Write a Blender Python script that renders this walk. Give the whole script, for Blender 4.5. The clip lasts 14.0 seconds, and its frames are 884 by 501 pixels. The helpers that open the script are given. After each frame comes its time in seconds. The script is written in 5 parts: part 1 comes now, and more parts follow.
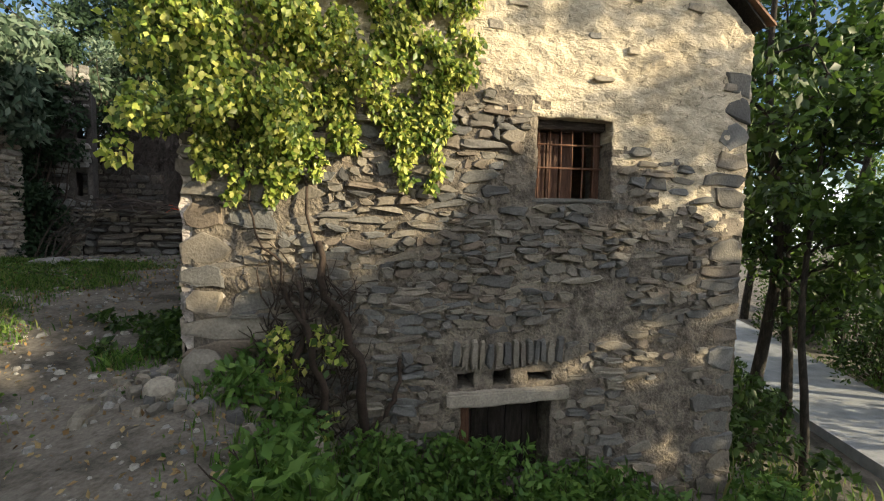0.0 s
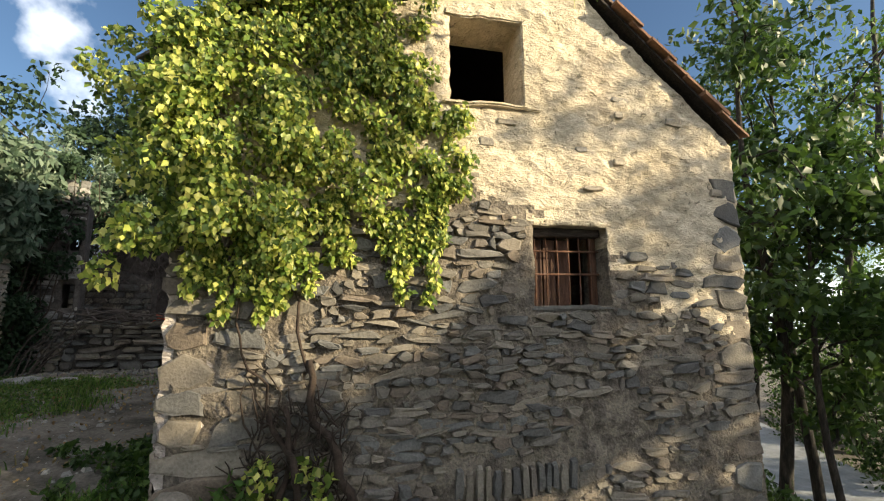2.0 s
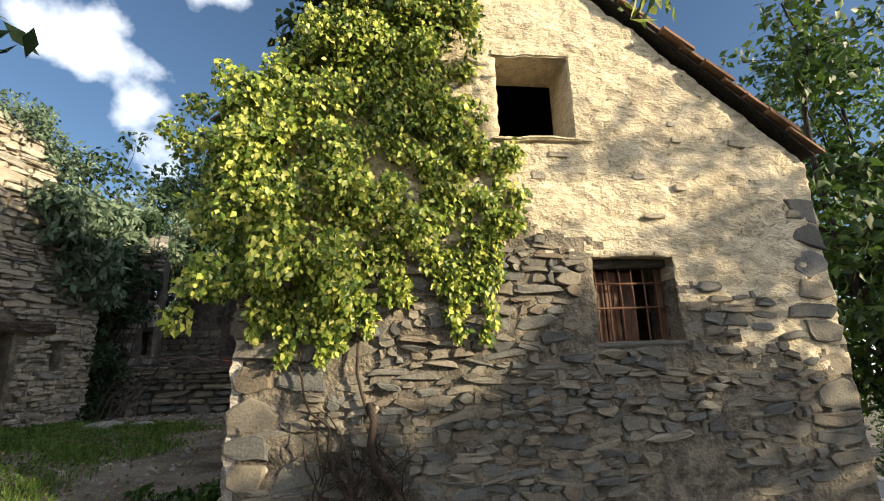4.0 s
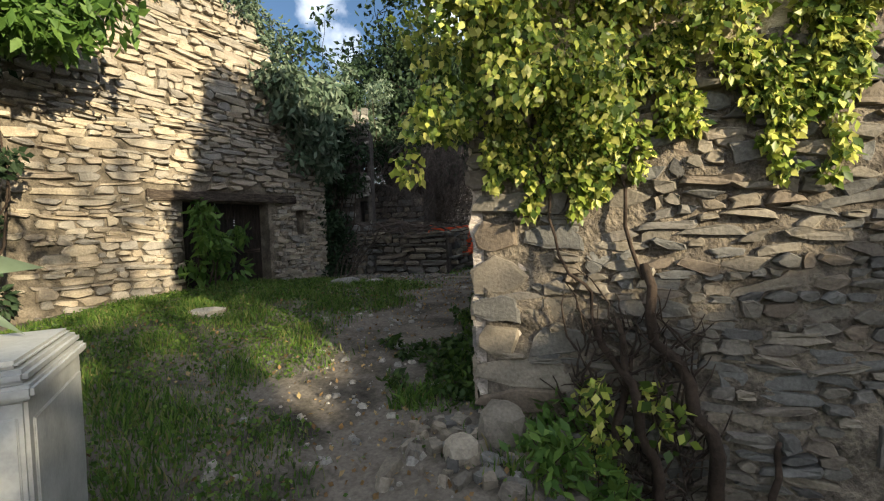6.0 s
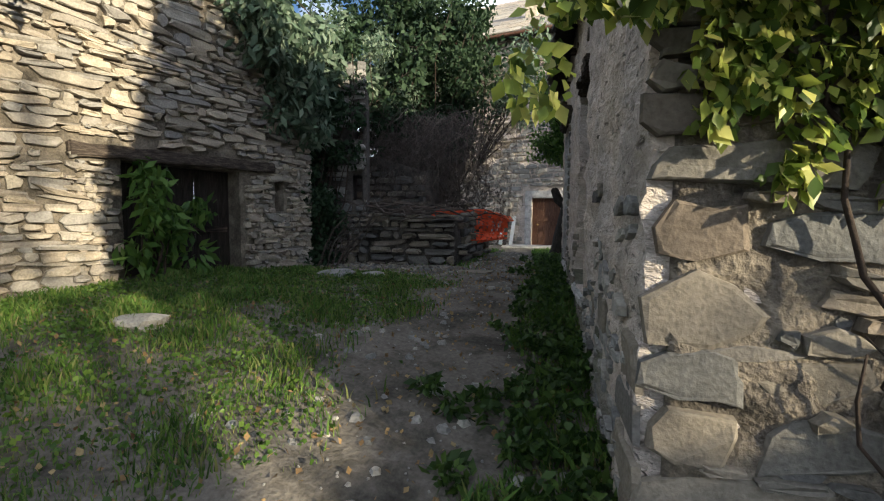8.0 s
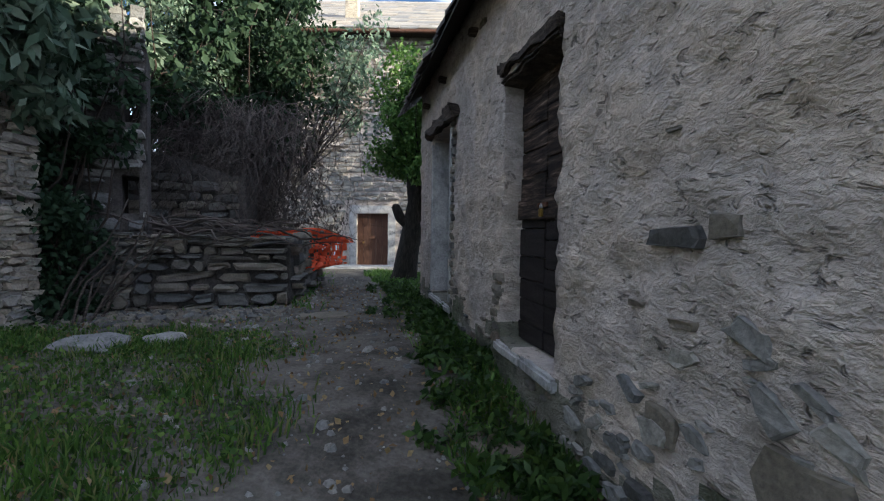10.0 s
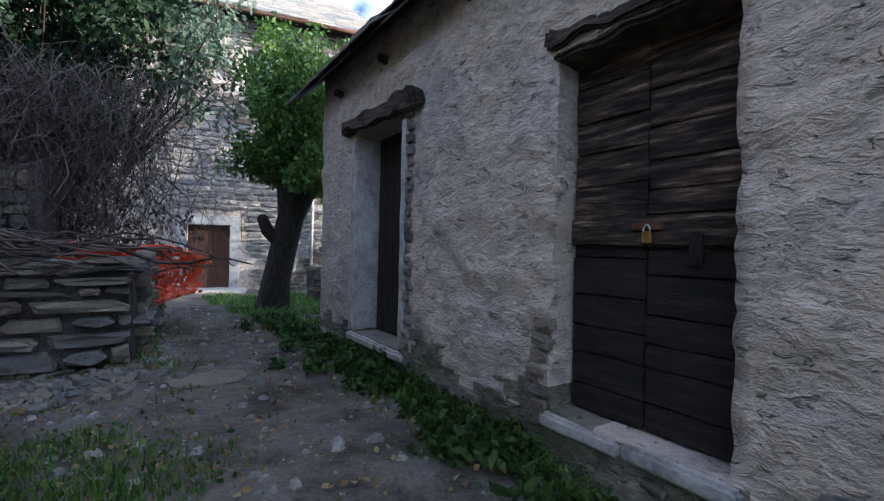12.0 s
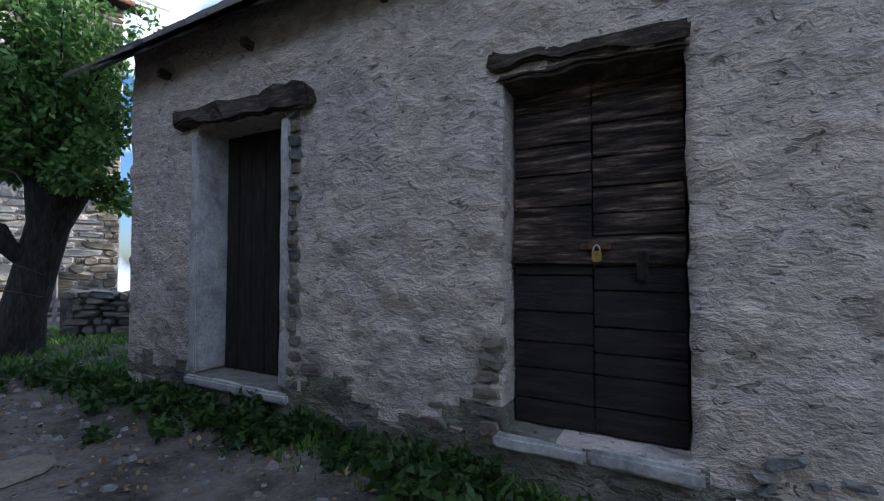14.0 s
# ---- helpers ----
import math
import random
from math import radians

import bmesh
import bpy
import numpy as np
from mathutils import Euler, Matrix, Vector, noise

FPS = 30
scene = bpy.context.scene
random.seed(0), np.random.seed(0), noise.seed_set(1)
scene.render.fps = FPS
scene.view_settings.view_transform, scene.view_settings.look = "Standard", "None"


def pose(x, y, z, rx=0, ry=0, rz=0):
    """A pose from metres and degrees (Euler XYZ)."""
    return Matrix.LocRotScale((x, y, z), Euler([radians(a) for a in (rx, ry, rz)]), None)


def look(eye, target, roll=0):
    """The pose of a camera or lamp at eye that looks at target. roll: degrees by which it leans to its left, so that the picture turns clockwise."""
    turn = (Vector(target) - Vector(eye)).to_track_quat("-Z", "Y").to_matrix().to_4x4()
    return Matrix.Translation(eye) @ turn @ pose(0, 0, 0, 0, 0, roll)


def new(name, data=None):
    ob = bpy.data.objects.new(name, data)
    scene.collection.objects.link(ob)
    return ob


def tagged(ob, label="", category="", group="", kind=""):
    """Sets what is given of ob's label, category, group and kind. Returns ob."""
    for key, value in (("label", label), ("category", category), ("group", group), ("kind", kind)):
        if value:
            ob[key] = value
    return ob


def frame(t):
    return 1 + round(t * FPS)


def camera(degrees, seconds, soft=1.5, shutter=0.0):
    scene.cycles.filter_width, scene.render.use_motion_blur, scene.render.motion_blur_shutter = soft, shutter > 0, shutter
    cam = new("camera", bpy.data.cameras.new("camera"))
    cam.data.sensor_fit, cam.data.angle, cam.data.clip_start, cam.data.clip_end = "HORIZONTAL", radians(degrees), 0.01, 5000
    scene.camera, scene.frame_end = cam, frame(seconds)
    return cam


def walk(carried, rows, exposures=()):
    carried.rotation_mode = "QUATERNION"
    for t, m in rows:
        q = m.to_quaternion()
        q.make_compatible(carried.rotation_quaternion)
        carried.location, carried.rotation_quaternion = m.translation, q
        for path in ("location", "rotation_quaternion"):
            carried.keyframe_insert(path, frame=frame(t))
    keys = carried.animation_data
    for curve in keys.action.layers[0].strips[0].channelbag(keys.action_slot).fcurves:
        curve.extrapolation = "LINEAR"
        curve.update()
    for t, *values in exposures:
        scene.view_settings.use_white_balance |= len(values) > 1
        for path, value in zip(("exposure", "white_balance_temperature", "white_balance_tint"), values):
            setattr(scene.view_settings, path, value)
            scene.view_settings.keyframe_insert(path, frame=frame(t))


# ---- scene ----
cam = camera(89.2, 14.0, 1.2)
METRES, EYE, TILT, LEAN, TURN = 8.0, 1.5, 0.0, 0.0, 0.0
ROWS = [
    (0.0, 0.0, 0.0, 0.0, 0.07, -3.7, -1.03),
    (0.5, -0.002, 0.0131, 0.0008, -0.98, -3.67, -0.36),
    (1.0, -0.0028, 0.0178, 0.0069, -1.18, -1.98, -0.31),
    (1.5, -0.0043, 0.0183, 0.0131, -1.1, 3.63, 0.25),
    (2.0, -0.0056, 0.0178, 0.0184, -0.81, 8.54, 0.43),
    (4.5, -0.0142, 0.0276, 0.0166, 10.73, 13.7, 1.0),
    (5.0, -0.0435, 0.0475, 0.007, 16.98, 6.03, 0.8),
    (5.5, -0.0736, 0.07, 0.0026, 22.13, -0.29, 2.33),
    (6.0, -0.1106, 0.1069, 0.0048, 28.18, -2.07, 1.96),
    (6.5, -0.1542, 0.1462, 0.0052, 32.8, -2.12, 0.09),
    (7.0, -0.1954, 0.1826, 0.0037, 32.19, -2.59, 0.18),
    (9.5, -0.3958, 0.3962, 0.0194, 6.63, -4.6, -1.18),
    (10.0, -0.4309, 0.4513, 0.0253, 0.54, -2.23, -0.88),
    (10.5, -0.4633, 0.5004, 0.029, -4.8, -0.96, -1.08),
    (11.0, -0.4929, 0.5459, 0.0316, -14.01, -0.25, -0.63),
    (11.5, -0.529, 0.5891, 0.032, -18.96, -0.06, -0.48),
    (12.0, -0.5693, 0.6294, 0.0329, -21.36, 0.04, -1.35),
    (12.5, -0.597, 0.6657, 0.032, -27.96, -0.02, -1.45),
    (13.0, -0.6159, 0.6929, 0.0368, -34.45, 0.46, 1.9),
    (13.5, -0.6357, 0.7109, 0.0371, -43.16, 1.33, 1.06),
    (14.0, -0.6508, 0.7192, 0.038, -48.62, 1.92, -0.02),
]
EXPOSURES = [(0.0, 1.4, 6500, 8), (4.3, 1.35, 6500, 8), (7.2, 1.3, 6200, 9), (9.3, 1.35, 5550, 9), (11.0, 1.75, 5200, 13), (14.0, 1.65, 5000, 13)]
walk(cam, [(t, pose(0, 0, EYE, TILT, LEAN, TURN) @ pose(METRES * x, METRES * y, METRES * z, 90 + pitch, roll, yaw)) for t, x, y, z, yaw, pitch, roll in ROWS], EXPOSURES)

# ---- sky and sun ----
SUN_TO = Vector((0.955, -0.296, math.tan(radians(17)))).normalized()
world = bpy.data.worlds.new("sky")
scene.world = world
world.use_nodes = True
wn, wl = world.node_tree.nodes, world.node_tree.links
wn.clear()
w_out = wn.new("ShaderNodeOutputWorld")
w_bg = wn.new("ShaderNodeBackground")
w_sky = wn.new("ShaderNodeTexSky")
w_sky.sky_type, w_sky.sun_disc, w_sky.ozone_density = "NISHITA", False, 3.0
w_sky.sun_elevation, w_sky.sun_rotation = radians(17), math.atan2(SUN_TO.x, SUN_TO.y)
w_noise = wn.new("ShaderNodeTexNoise")
w_noise.inputs["Scale"].default_value, w_noise.inputs["Detail"].default_value = 2.6, 7
w_ramp = wn.new("ShaderNodeValToRGB")
w_ramp.color_ramp.elements[0].position, w_ramp.color_ramp.elements[1].position = 0.47, 0.57
w_mix = wn.new("ShaderNodeMix")
w_mix.data_type = "RGBA"
w_mix.inputs["B"].default_value = (17.0, 17.2, 17.8, 1)
w_co = wn.new("ShaderNodeTexCoord")
wl.new(w_co.outputs["Generated"], w_noise.inputs["Vector"])
wl.new(w_noise.outputs["Fac"], w_ramp.inputs["Fac"])
wl.new(w_ramp.outputs["Color"], w_mix.inputs["Factor"])
wl.new(w_sky.outputs["Color"], w_mix.inputs["A"])
wl.new(w_mix.outputs["Result"], w_bg.inputs["Color"])
w_bg.inputs["Strength"].default_value = 0.06
wl.new(w_bg.outputs["Background"], w_out.inputs["Surface"])
sun = new("sun", bpy.data.lights.new("sun", "SUN"))
sun.data.energy, sun.data.angle, sun.data.color = 5.0, radians(0.6), (1.0, 0.84, 0.56)
sun.matrix_world = look(SUN_TO * 50, (0, 0, 0))


# ---- materials ----
def material(name, colours, scale=6.0, rough=0.85, bump=0.4, fine=60.0, pick="noise", stain=0.35, metal=0.0, spec=0.3, stretch=(1, 1, 1), through_light=0.0, bump_dist=0.02):
    """Colours along a ramp, picked by noise, by each object or by each island; stains, grain and relief on top."""
    m = bpy.data.materials.new(name)
    m.use_nodes = True
    n, l = m.node_tree.nodes, m.node_tree.links
    b = n["Principled BSDF"]
    co, mp = n.new("ShaderNodeTexCoord"), n.new("ShaderNodeMapping")
    mp.inputs["Scale"].default_value = stretch
    geo = n.new("ShaderNodeNewGeometry")
    l.new(geo.outputs["Position"], mp.inputs["Vector"])
    ramp = n.new("ShaderNodeValToRGB")
    e = ramp.color_ramp.elements
    while len(e) < len(colours):
        e.new(0.5)
    for i, c in enumerate(colours):
        e[i].position = i / max(1, len(colours) - 1) if pick != "noise" else 0.3 + 0.4 * i / max(1, len(colours) - 1)
        e[i].color = (*c, 1)
    n1 = n.new("ShaderNodeTexNoise")
    n1.inputs["Scale"].default_value, n1.inputs["Detail"].default_value, n1.inputs["Roughness"].default_value = scale, 8, 0.65
    n2 = n.new("ShaderNodeTexNoise")
    n2.inputs["Scale"].default_value, n2.inputs["Detail"].default_value = fine, 4
    for t in (n1, n2):
        l.new(mp.outputs["Vector"], t.inputs["Vector"])
    if pick == "noise":
        l.new(n1.outputs["Fac"], ramp.inputs["Fac"])
    elif pick == "object":
        l.new(n.new("ShaderNodeObjectInfo").outputs["Random"], ramp.inputs["Fac"])
    else:
        l.new(geo.outputs["Random Per Island"], ramp.inputs["Fac"])
    grain = n.new("ShaderNodeMapRange")
    grain.inputs["From Min"].default_value, grain.inputs["From Max"].default_value = 0.3, 0.7
    grain.inputs["To Min"].default_value, grain.inputs["To Max"].default_value = 1 - stain, 1 + stain
    blend = n.new("ShaderNodeMath")
    blend.operation = "MULTIPLY_ADD"
    blend.inputs[1].default_value, blend.inputs[2].default_value = 0.5, 0.0
    add = n.new("ShaderNodeMath")
    l.new(n2.outputs["Fac"], blend.inputs[0])
    half = n.new("ShaderNodeMath")
    half.operation = "MULTIPLY"
    half.inputs[1].default_value = 0.5
    l.new(n1.outputs["Fac"], half.inputs[0])
    l.new(half.outputs[0], add.inputs[0])
    l.new(blend.outputs[0], add.inputs[1])
    l.new(add.outputs[0], grain.inputs["Value"])
    mul = n.new("ShaderNodeVectorMath")
    mul.operation = "SCALE"
    l.new(ramp.outputs["Color"], mul.inputs[0])
    l.new(grain.outputs["Result"], mul.inputs["Scale"])
    l.new(mul.outputs["Vector"], b.inputs["Base Color"])
    b.inputs["Roughness"].default_value, b.inputs["Metallic"].default_value = rough, metal
    b.inputs["Specular IOR Level"].default_value = spec
    if bump:
        bp = n.new("ShaderNodeBump")
        bp.inputs["Strength"].default_value, bp.inputs["Distance"].default_value = bump, bump_dist
        l.new(add.outputs[0], bp.inputs["Height"])
        l.new(bp.outputs["Normal"], b.inputs["Normal"])
    if through_light:
        tr, mx = n.new("ShaderNodeBsdfTranslucent"), n.new("ShaderNodeMixShader")
        l.new(mul.outputs["Vector"], tr.inputs["Color"])
        mx.inputs["Fac"].default_value = through_light
        l.new(b.outputs["BSDF"], mx.inputs[1])
        l.new(tr.outputs["BSDF"], mx.inputs[2])
        l.new(mx.outputs["Shader"], n["Material Output"].inputs["Surface"])
    return m


def plaster(name, colours, rough=1.0):
    """Hand-thrown lime plaster: patches of colour, lumps that lie along the wall, trowel lips, pits and grain."""
    m = bpy.data.materials.new(name)
    m.use_nodes = True
    n, l = m.node_tree.nodes, m.node_tree.links
    b = n["Principled BSDF"]
    geo, mp = n.new("ShaderNodeNewGeometry"), n.new("ShaderNodeMapping")
    mp.inputs["Scale"].default_value = (1, 1, 1.7)
    l.new(geo.outputs["Position"], mp.inputs["Vector"])

    def tex(scale, detail, dist, vec):
        t = n.new("ShaderNodeTexNoise")
        t.inputs["Scale"].default_value, t.inputs["Detail"].default_value, t.inputs["Distortion"].default_value = scale, detail, dist
        t.inputs["Roughness"].default_value = 0.6
        l.new(vec, t.inputs["Vector"])
        return t.outputs["Fac"]

    def remap(v, a, c, lo, hi):
        q = n.new("ShaderNodeMapRange")
        for k, x in zip(("From Min", "From Max", "To Min", "To Max"), (a, c, lo, hi)):
            q.inputs[k].default_value = x
        l.new(v, q.inputs["Value"])
        return q.outputs["Result"]

    def calc(op, a, c):
        q = n.new("ShaderNodeMath")
        q.operation = op
        for k, x in enumerate((a, c)):
            if isinstance(x, (int, float)):
                q.inputs[k].default_value = x
            else:
                l.new(x, q.inputs[k])
        return q.outputs[0]
    patch = tex(1.1, 5, 0.4, geo.outputs["Position"])
    lumps = tex(8.0, 4, 0.5, mp.outputs["Vector"])
    lips = tex(21.0, 3, 0.7, mp.outputs["Vector"])
    grain = tex(70.0, 3, 0.0, geo.outputs["Position"])
    pits = remap(tex(11.0, 3, 0.8, mp.outputs["Vector"]), 0.61, 0.69, 0.0, 1.0)
    ramp = n.new("ShaderNodeValToRGB")
    e = ramp.color_ramp.elements
    while len(e) < len(colours):
        e.new(0.5)
    for i, c in enumerate(colours):
        e[i].position, e[i].color = 0.32 + 0.36 * i / (len(colours) - 1), (*c, 1)
    l.new(patch, ramp.inputs["Fac"])
    tone = calc("MULTIPLY", remap(lumps, 0.3, 0.7, 0.72, 1.2), remap(grain, 0.3, 0.7, 0.86, 1.12))
    # pits drop to half tone: the shade in each hollow is painted in
    tone = calc("MULTIPLY", tone, remap(pits, 0, 1, 1.0, 0.5))
    mul = n.new("ShaderNodeVectorMath")
    mul.operation = "SCALE"
    l.new(ramp.outputs["Color"], mul.inputs[0])
    l.new(tone, mul.inputs["Scale"])
    l.new(mul.outputs["Vector"], b.inputs["Base Color"])
    h = calc("ADD", calc("MULTIPLY", lumps, 1.0), calc("MULTIPLY", lips, 0.55))
    h = calc("ADD", h, calc("MULTIPLY", grain, 0.10))
    h = calc("SUBTRACT", h, calc("MULTIPLY", pits, 0.35))
    bp = n.new("ShaderNodeBump")
    bp.inputs["Strength"].default_value, bp.inputs["Distance"].default_value = rough, 0.040
    l.new(h, bp.inputs["Height"])
    l.new(bp.outputs["Normal"], b.inputs["Normal"])
    b.inputs["Roughness"].default_value, b.inputs["Specular IOR Level"].default_value = 0.95, 0.2
    return m


M_PLASTER = plaster("lime plaster", [(0.40, 0.335, 0.245), (0.50, 0.425, 0.315), (0.56, 0.475, 0.355), (0.45, 0.375, 0.28)])
M_PLASTER_GREY = plaster("grey lime plaster", [(0.38, 0.335, 0.305), (0.48, 0.42, 0.38), (0.52, 0.44, 0.37), (0.44, 0.385, 0.345)])
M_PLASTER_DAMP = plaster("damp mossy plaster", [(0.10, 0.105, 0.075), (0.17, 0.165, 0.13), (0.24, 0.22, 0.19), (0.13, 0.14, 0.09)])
M_FRONT_MORTAR = material("crumbled lime mortar", [(0.06, 0.052, 0.043), (0.11, 0.093, 0.077), (0.175, 0.148, 0.117), (0.08, 0.069, 0.057)], 6.0, 0.97, 1.0, 34, stain=0.5, bump_dist=0.05)
M_MORTAR = material("earth mortar", [(0.07, 0.06, 0.048), (0.135, 0.115, 0.09), (0.21, 0.18, 0.145)], 5.0, 0.97, 0.9, 40, bump_dist=0.03)
M_DARK_MORTAR = material("dark joints", [(0.03, 0.028, 0.025), (0.07, 0.06, 0.055), (0.10, 0.09, 0.08)], 5.0, 0.97, 0.9, 40, bump_dist=0.03)
STONE_COLOURS = [(0.085, 0.083, 0.08), (0.13, 0.122, 0.11), (0.185, 0.158, 0.124), (0.115, 0.104, 0.09), (0.215, 0.19, 0.155), (0.135, 0.107, 0.083), (0.14, 0.138, 0.133), (0.07, 0.067, 0.065)]
M_STONE = material("field stone", STONE_COLOURS, 7.0, 0.88, 0.7, 45, "object", 0.4)
M_STONE_MANY = material("field stones", STONE_COLOURS, 7.0, 0.88, 0.7, 45, "island", 0.4)
PALE = [(0.25, 0.22, 0.18), (0.33, 0.295, 0.245), (0.19, 0.18, 0.17), (0.36, 0.31, 0.24), (0.28, 0.235, 0.185), (0.22, 0.20, 0.175)]
M_PALE = material("pale schist", PALE, 7.0, 0.88, 0.7, 45, "object", 0.4)
M_PALE_MANY = material("pale schists", PALE, 7.0, 0.88, 0.7, 45, "island", 0.4)
FAR_COLOURS = [(0.17, 0.165, 0.16), (0.24, 0.23, 0.215), (0.13, 0.13, 0.13), (0.30, 0.28, 0.25), (0.20, 0.19, 0.175)]
M_FAR = material("weathered grey schist", FAR_COLOURS, 7.0, 0.9, 0.8, 45, "object", 0.5)
M_FAR_MANY = material("weathered grey schists", FAR_COLOURS, 7.0, 0.9, 0.8, 45, "island", 0.5)
M_SLATE = material("roof slate", [(0.05, 0.047, 0.045), (0.09, 0.08, 0.075), (0.13, 0.11, 0.095)], 5.0, 0.85, 0.6, 40, "island")
M_TILE = material("old roof tile", [(0.16, 0.085, 0.05), (0.22, 0.12, 0.075), (0.11, 0.085, 0.07)], 5.0, 0.9, 0.6, 40, "island")
M_WOOD = material("weathered wood", [(0.006, 0.005, 0.0045), (0.016, 0.011, 0.009), (0.07, 0.048, 0.037), (0.26, 0.195, 0.155)], 2.2, 0.8, 0.9, 30, stretch=(1.3, 1.3, 13), stain=0.6)
M_WOOD_LOW = material("dark stained planks", [(0.009, 0.007, 0.007), (0.017, 0.013, 0.013), (0.032, 0.025, 0.024)], 3.0, 0.75, 0.6, 30, stretch=(1.1, 1.1, 9), stain=0.4)
M_WOOD_DARK = material("dark wood", [(0.010, 0.008, 0.007), (0.022, 0.017, 0.014), (0.038, 0.03, 0.024)], 4.0, 0.85, 0.7, 30, stretch=(8, 8, 1.2), stain=0.4)
M_WOOD_BROWN = material("brown door wood", [(0.05, 0.022, 0.013), (0.085, 0.04, 0.024), (0.12, 0.062, 0.038)], 4.0, 0.7, 0.5, 30, stretch=(9, 9, 1), stain=0.35)
M_BEAM = material("old beam", [(0.022, 0.017, 0.014), (0.055, 0.042, 0.034), (0.11, 0.09, 0.072)], 5.0, 0.9, 1.0, 26, stretch=(1.5, 1.5, 9), stain=0.5)
# barn floor goes near-black: the gloom indoors is put into its colour
M_INSIDE = material("inside gloom", [(0.012, 0.011, 0.01), (0.03, 0.027, 0.024)], 3.0, 1.0, 0.0)
M_IRON = material("rusty iron", [(0.06, 0.03, 0.02), (0.13, 0.06, 0.035), (0.09, 0.07, 0.06)], 14.0, 0.8, 0.4, 80, metal=0.3)
M_BRASS = material("brass", [(0.45, 0.33, 0.10), (0.6, 0.45, 0.16)], 20.0, 0.35, 0.1, 90, metal=0.9)
M_EARTH = material("trodden earth", [(0.038, 0.033, 0.027), (0.078, 0.069, 0.057), (0.125, 0.11, 0.094), (0.062, 0.056, 0.047)], 2.2, 0.97, 0.9, 34, stain=0.5, bump_dist=0.03)
M_ROAD = material("pale asphalt road", [(0.19, 0.20, 0.22), (0.26, 0.27, 0.29)], 3.0, 0.9, 0.3, 80, stain=0.2)
M_SLAB = material("pale stone slab", [(0.24, 0.24, 0.24), (0.36, 0.35, 0.345), (0.42, 0.41, 0.40)], 6.0, 0.85, 0.6, 40)
M_CABINET = material("grey moulded plastic", [(0.29, 0.30, 0.30), (0.37, 0.38, 0.38), (0.43, 0.44, 0.44)], 3.0, 0.6, 0.15, 60, stain=0.14)
M_BARK = material("bark", [(0.008, 0.007, 0.006), (0.021, 0.018, 0.015), (0.045, 0.038, 0.031)], 7.0, 0.95, 1.0, 30, stretch=(3, 3, 0.7), stain=0.4)
M_STEM = material("vine stem", [(0.022, 0.015, 0.012), (0.05, 0.035, 0.026)], 9.0, 0.95, 0.8, 40)
M_DRY = material("dead tangle", [(0.045, 0.036, 0.032), (0.09, 0.072, 0.064), (0.14, 0.115, 0.10)], 3.0, 0.95, 0.0, 40, "island")
M_GRASS = material("grass blades", [(0.03, 0.068, 0.012), (0.06, 0.125, 0.02), (0.11, 0.19, 0.03), (0.19, 0.17, 0.075)], 2.0, 0.7, 0.0, 20, "island", 0.2, through_light=0.35)
M_IVY = material("ivy leaves", [(0.03, 0.062, 0.012), (0.11, 0.17, 0.03), (0.27, 0.34, 0.06), (0.48, 0.52, 0.11), (0.64, 0.62, 0.19), (0.06, 0.11, 0.022), (0.16, 0.23, 0.04)], 2.0, 0.4, 0.0, 20, "island", 0.2, through_light=0.42)
# darker copy of the tree leaves, with woodland shade put into the colour
M_SHADE_LEAF = material("leaves with painted shade", [(0.016, 0.038, 0.008), (0.034, 0.07, 0.013), (0.07, 0.12, 0.022)], 2.0, 0.5, 0.0, 20, "island", 0.2, through_light=0.35)
# dark green foliage, deepened by a third to carry the ruin's shade in colour
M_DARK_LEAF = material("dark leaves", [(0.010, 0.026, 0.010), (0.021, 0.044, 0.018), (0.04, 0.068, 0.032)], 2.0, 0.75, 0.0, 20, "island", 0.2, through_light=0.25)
M_LEAF = material("tree leaves", [(0.03, 0.07, 0.012), (0.065, 0.125, 0.02), (0.13, 0.20, 0.035)], 2.0, 0.5, 0.0, 20, "island", 0.2, through_light=0.42)
M_WILLOW = material("fresh leaves", [(0.045, 0.10, 0.02), (0.08, 0.16, 0.03), (0.14, 0.23, 0.05)], 2.0, 0.55, 0.0, 20, "island", 0.2, through_light=0.4)
M_GREY_LEAF = material("grey-green leaves", [(0.06, 0.10, 0.062), (0.11, 0.16, 0.105), (0.20, 0.245, 0.175)], 2.0, 0.6, 0.0, 20, "island", 0.2, through_light=0.3)
M_NET = material("orange net", [(0.75, 0.09, 0.03), (0.85, 0.14, 0.05)], 12.0, 0.6, 0.0, 60, stain=0.15, through_light=0.3)
M_PURPLE = material("purple flowers", [(0.22, 0.07, 0.30), (0.32, 0.13, 0.42)], 12.0, 0.7, 0.0, 60, "island")
M_LITTER = material("fallen leaves", [(0.12, 0.07, 0.03), (0.20, 0.13, 0.06), (0.26, 0.20, 0.10)], 12.0, 0.9, 0.0, 60, "island")
M_DIRTY_WHITE = material("white paint", [(0.6, 0.6, 0.58), (0.72, 0.72, 0.70)], 6.0, 0.7, 0.1, 60, stain=0.12)


# ---- builders ----
def mesh_of(name, verts, faces, mat, smooth=False):
    me = bpy.data.meshes.new(name)
    me.from_pydata([tuple(map(float, v)) for v in verts], [], [tuple(map(int, f)) for f in faces])
    me.materials.append(mat)
    if smooth:
        me.shade_smooth()
    me.update()
    return me


def thing(name, label, category, at=(0, 0, 0), rz=0.0, group="", kind=""):
    ob = new(name)
    ob.matrix_world = pose(*at, 0, 0, rz)
    return tagged(ob, label, category, group, kind)


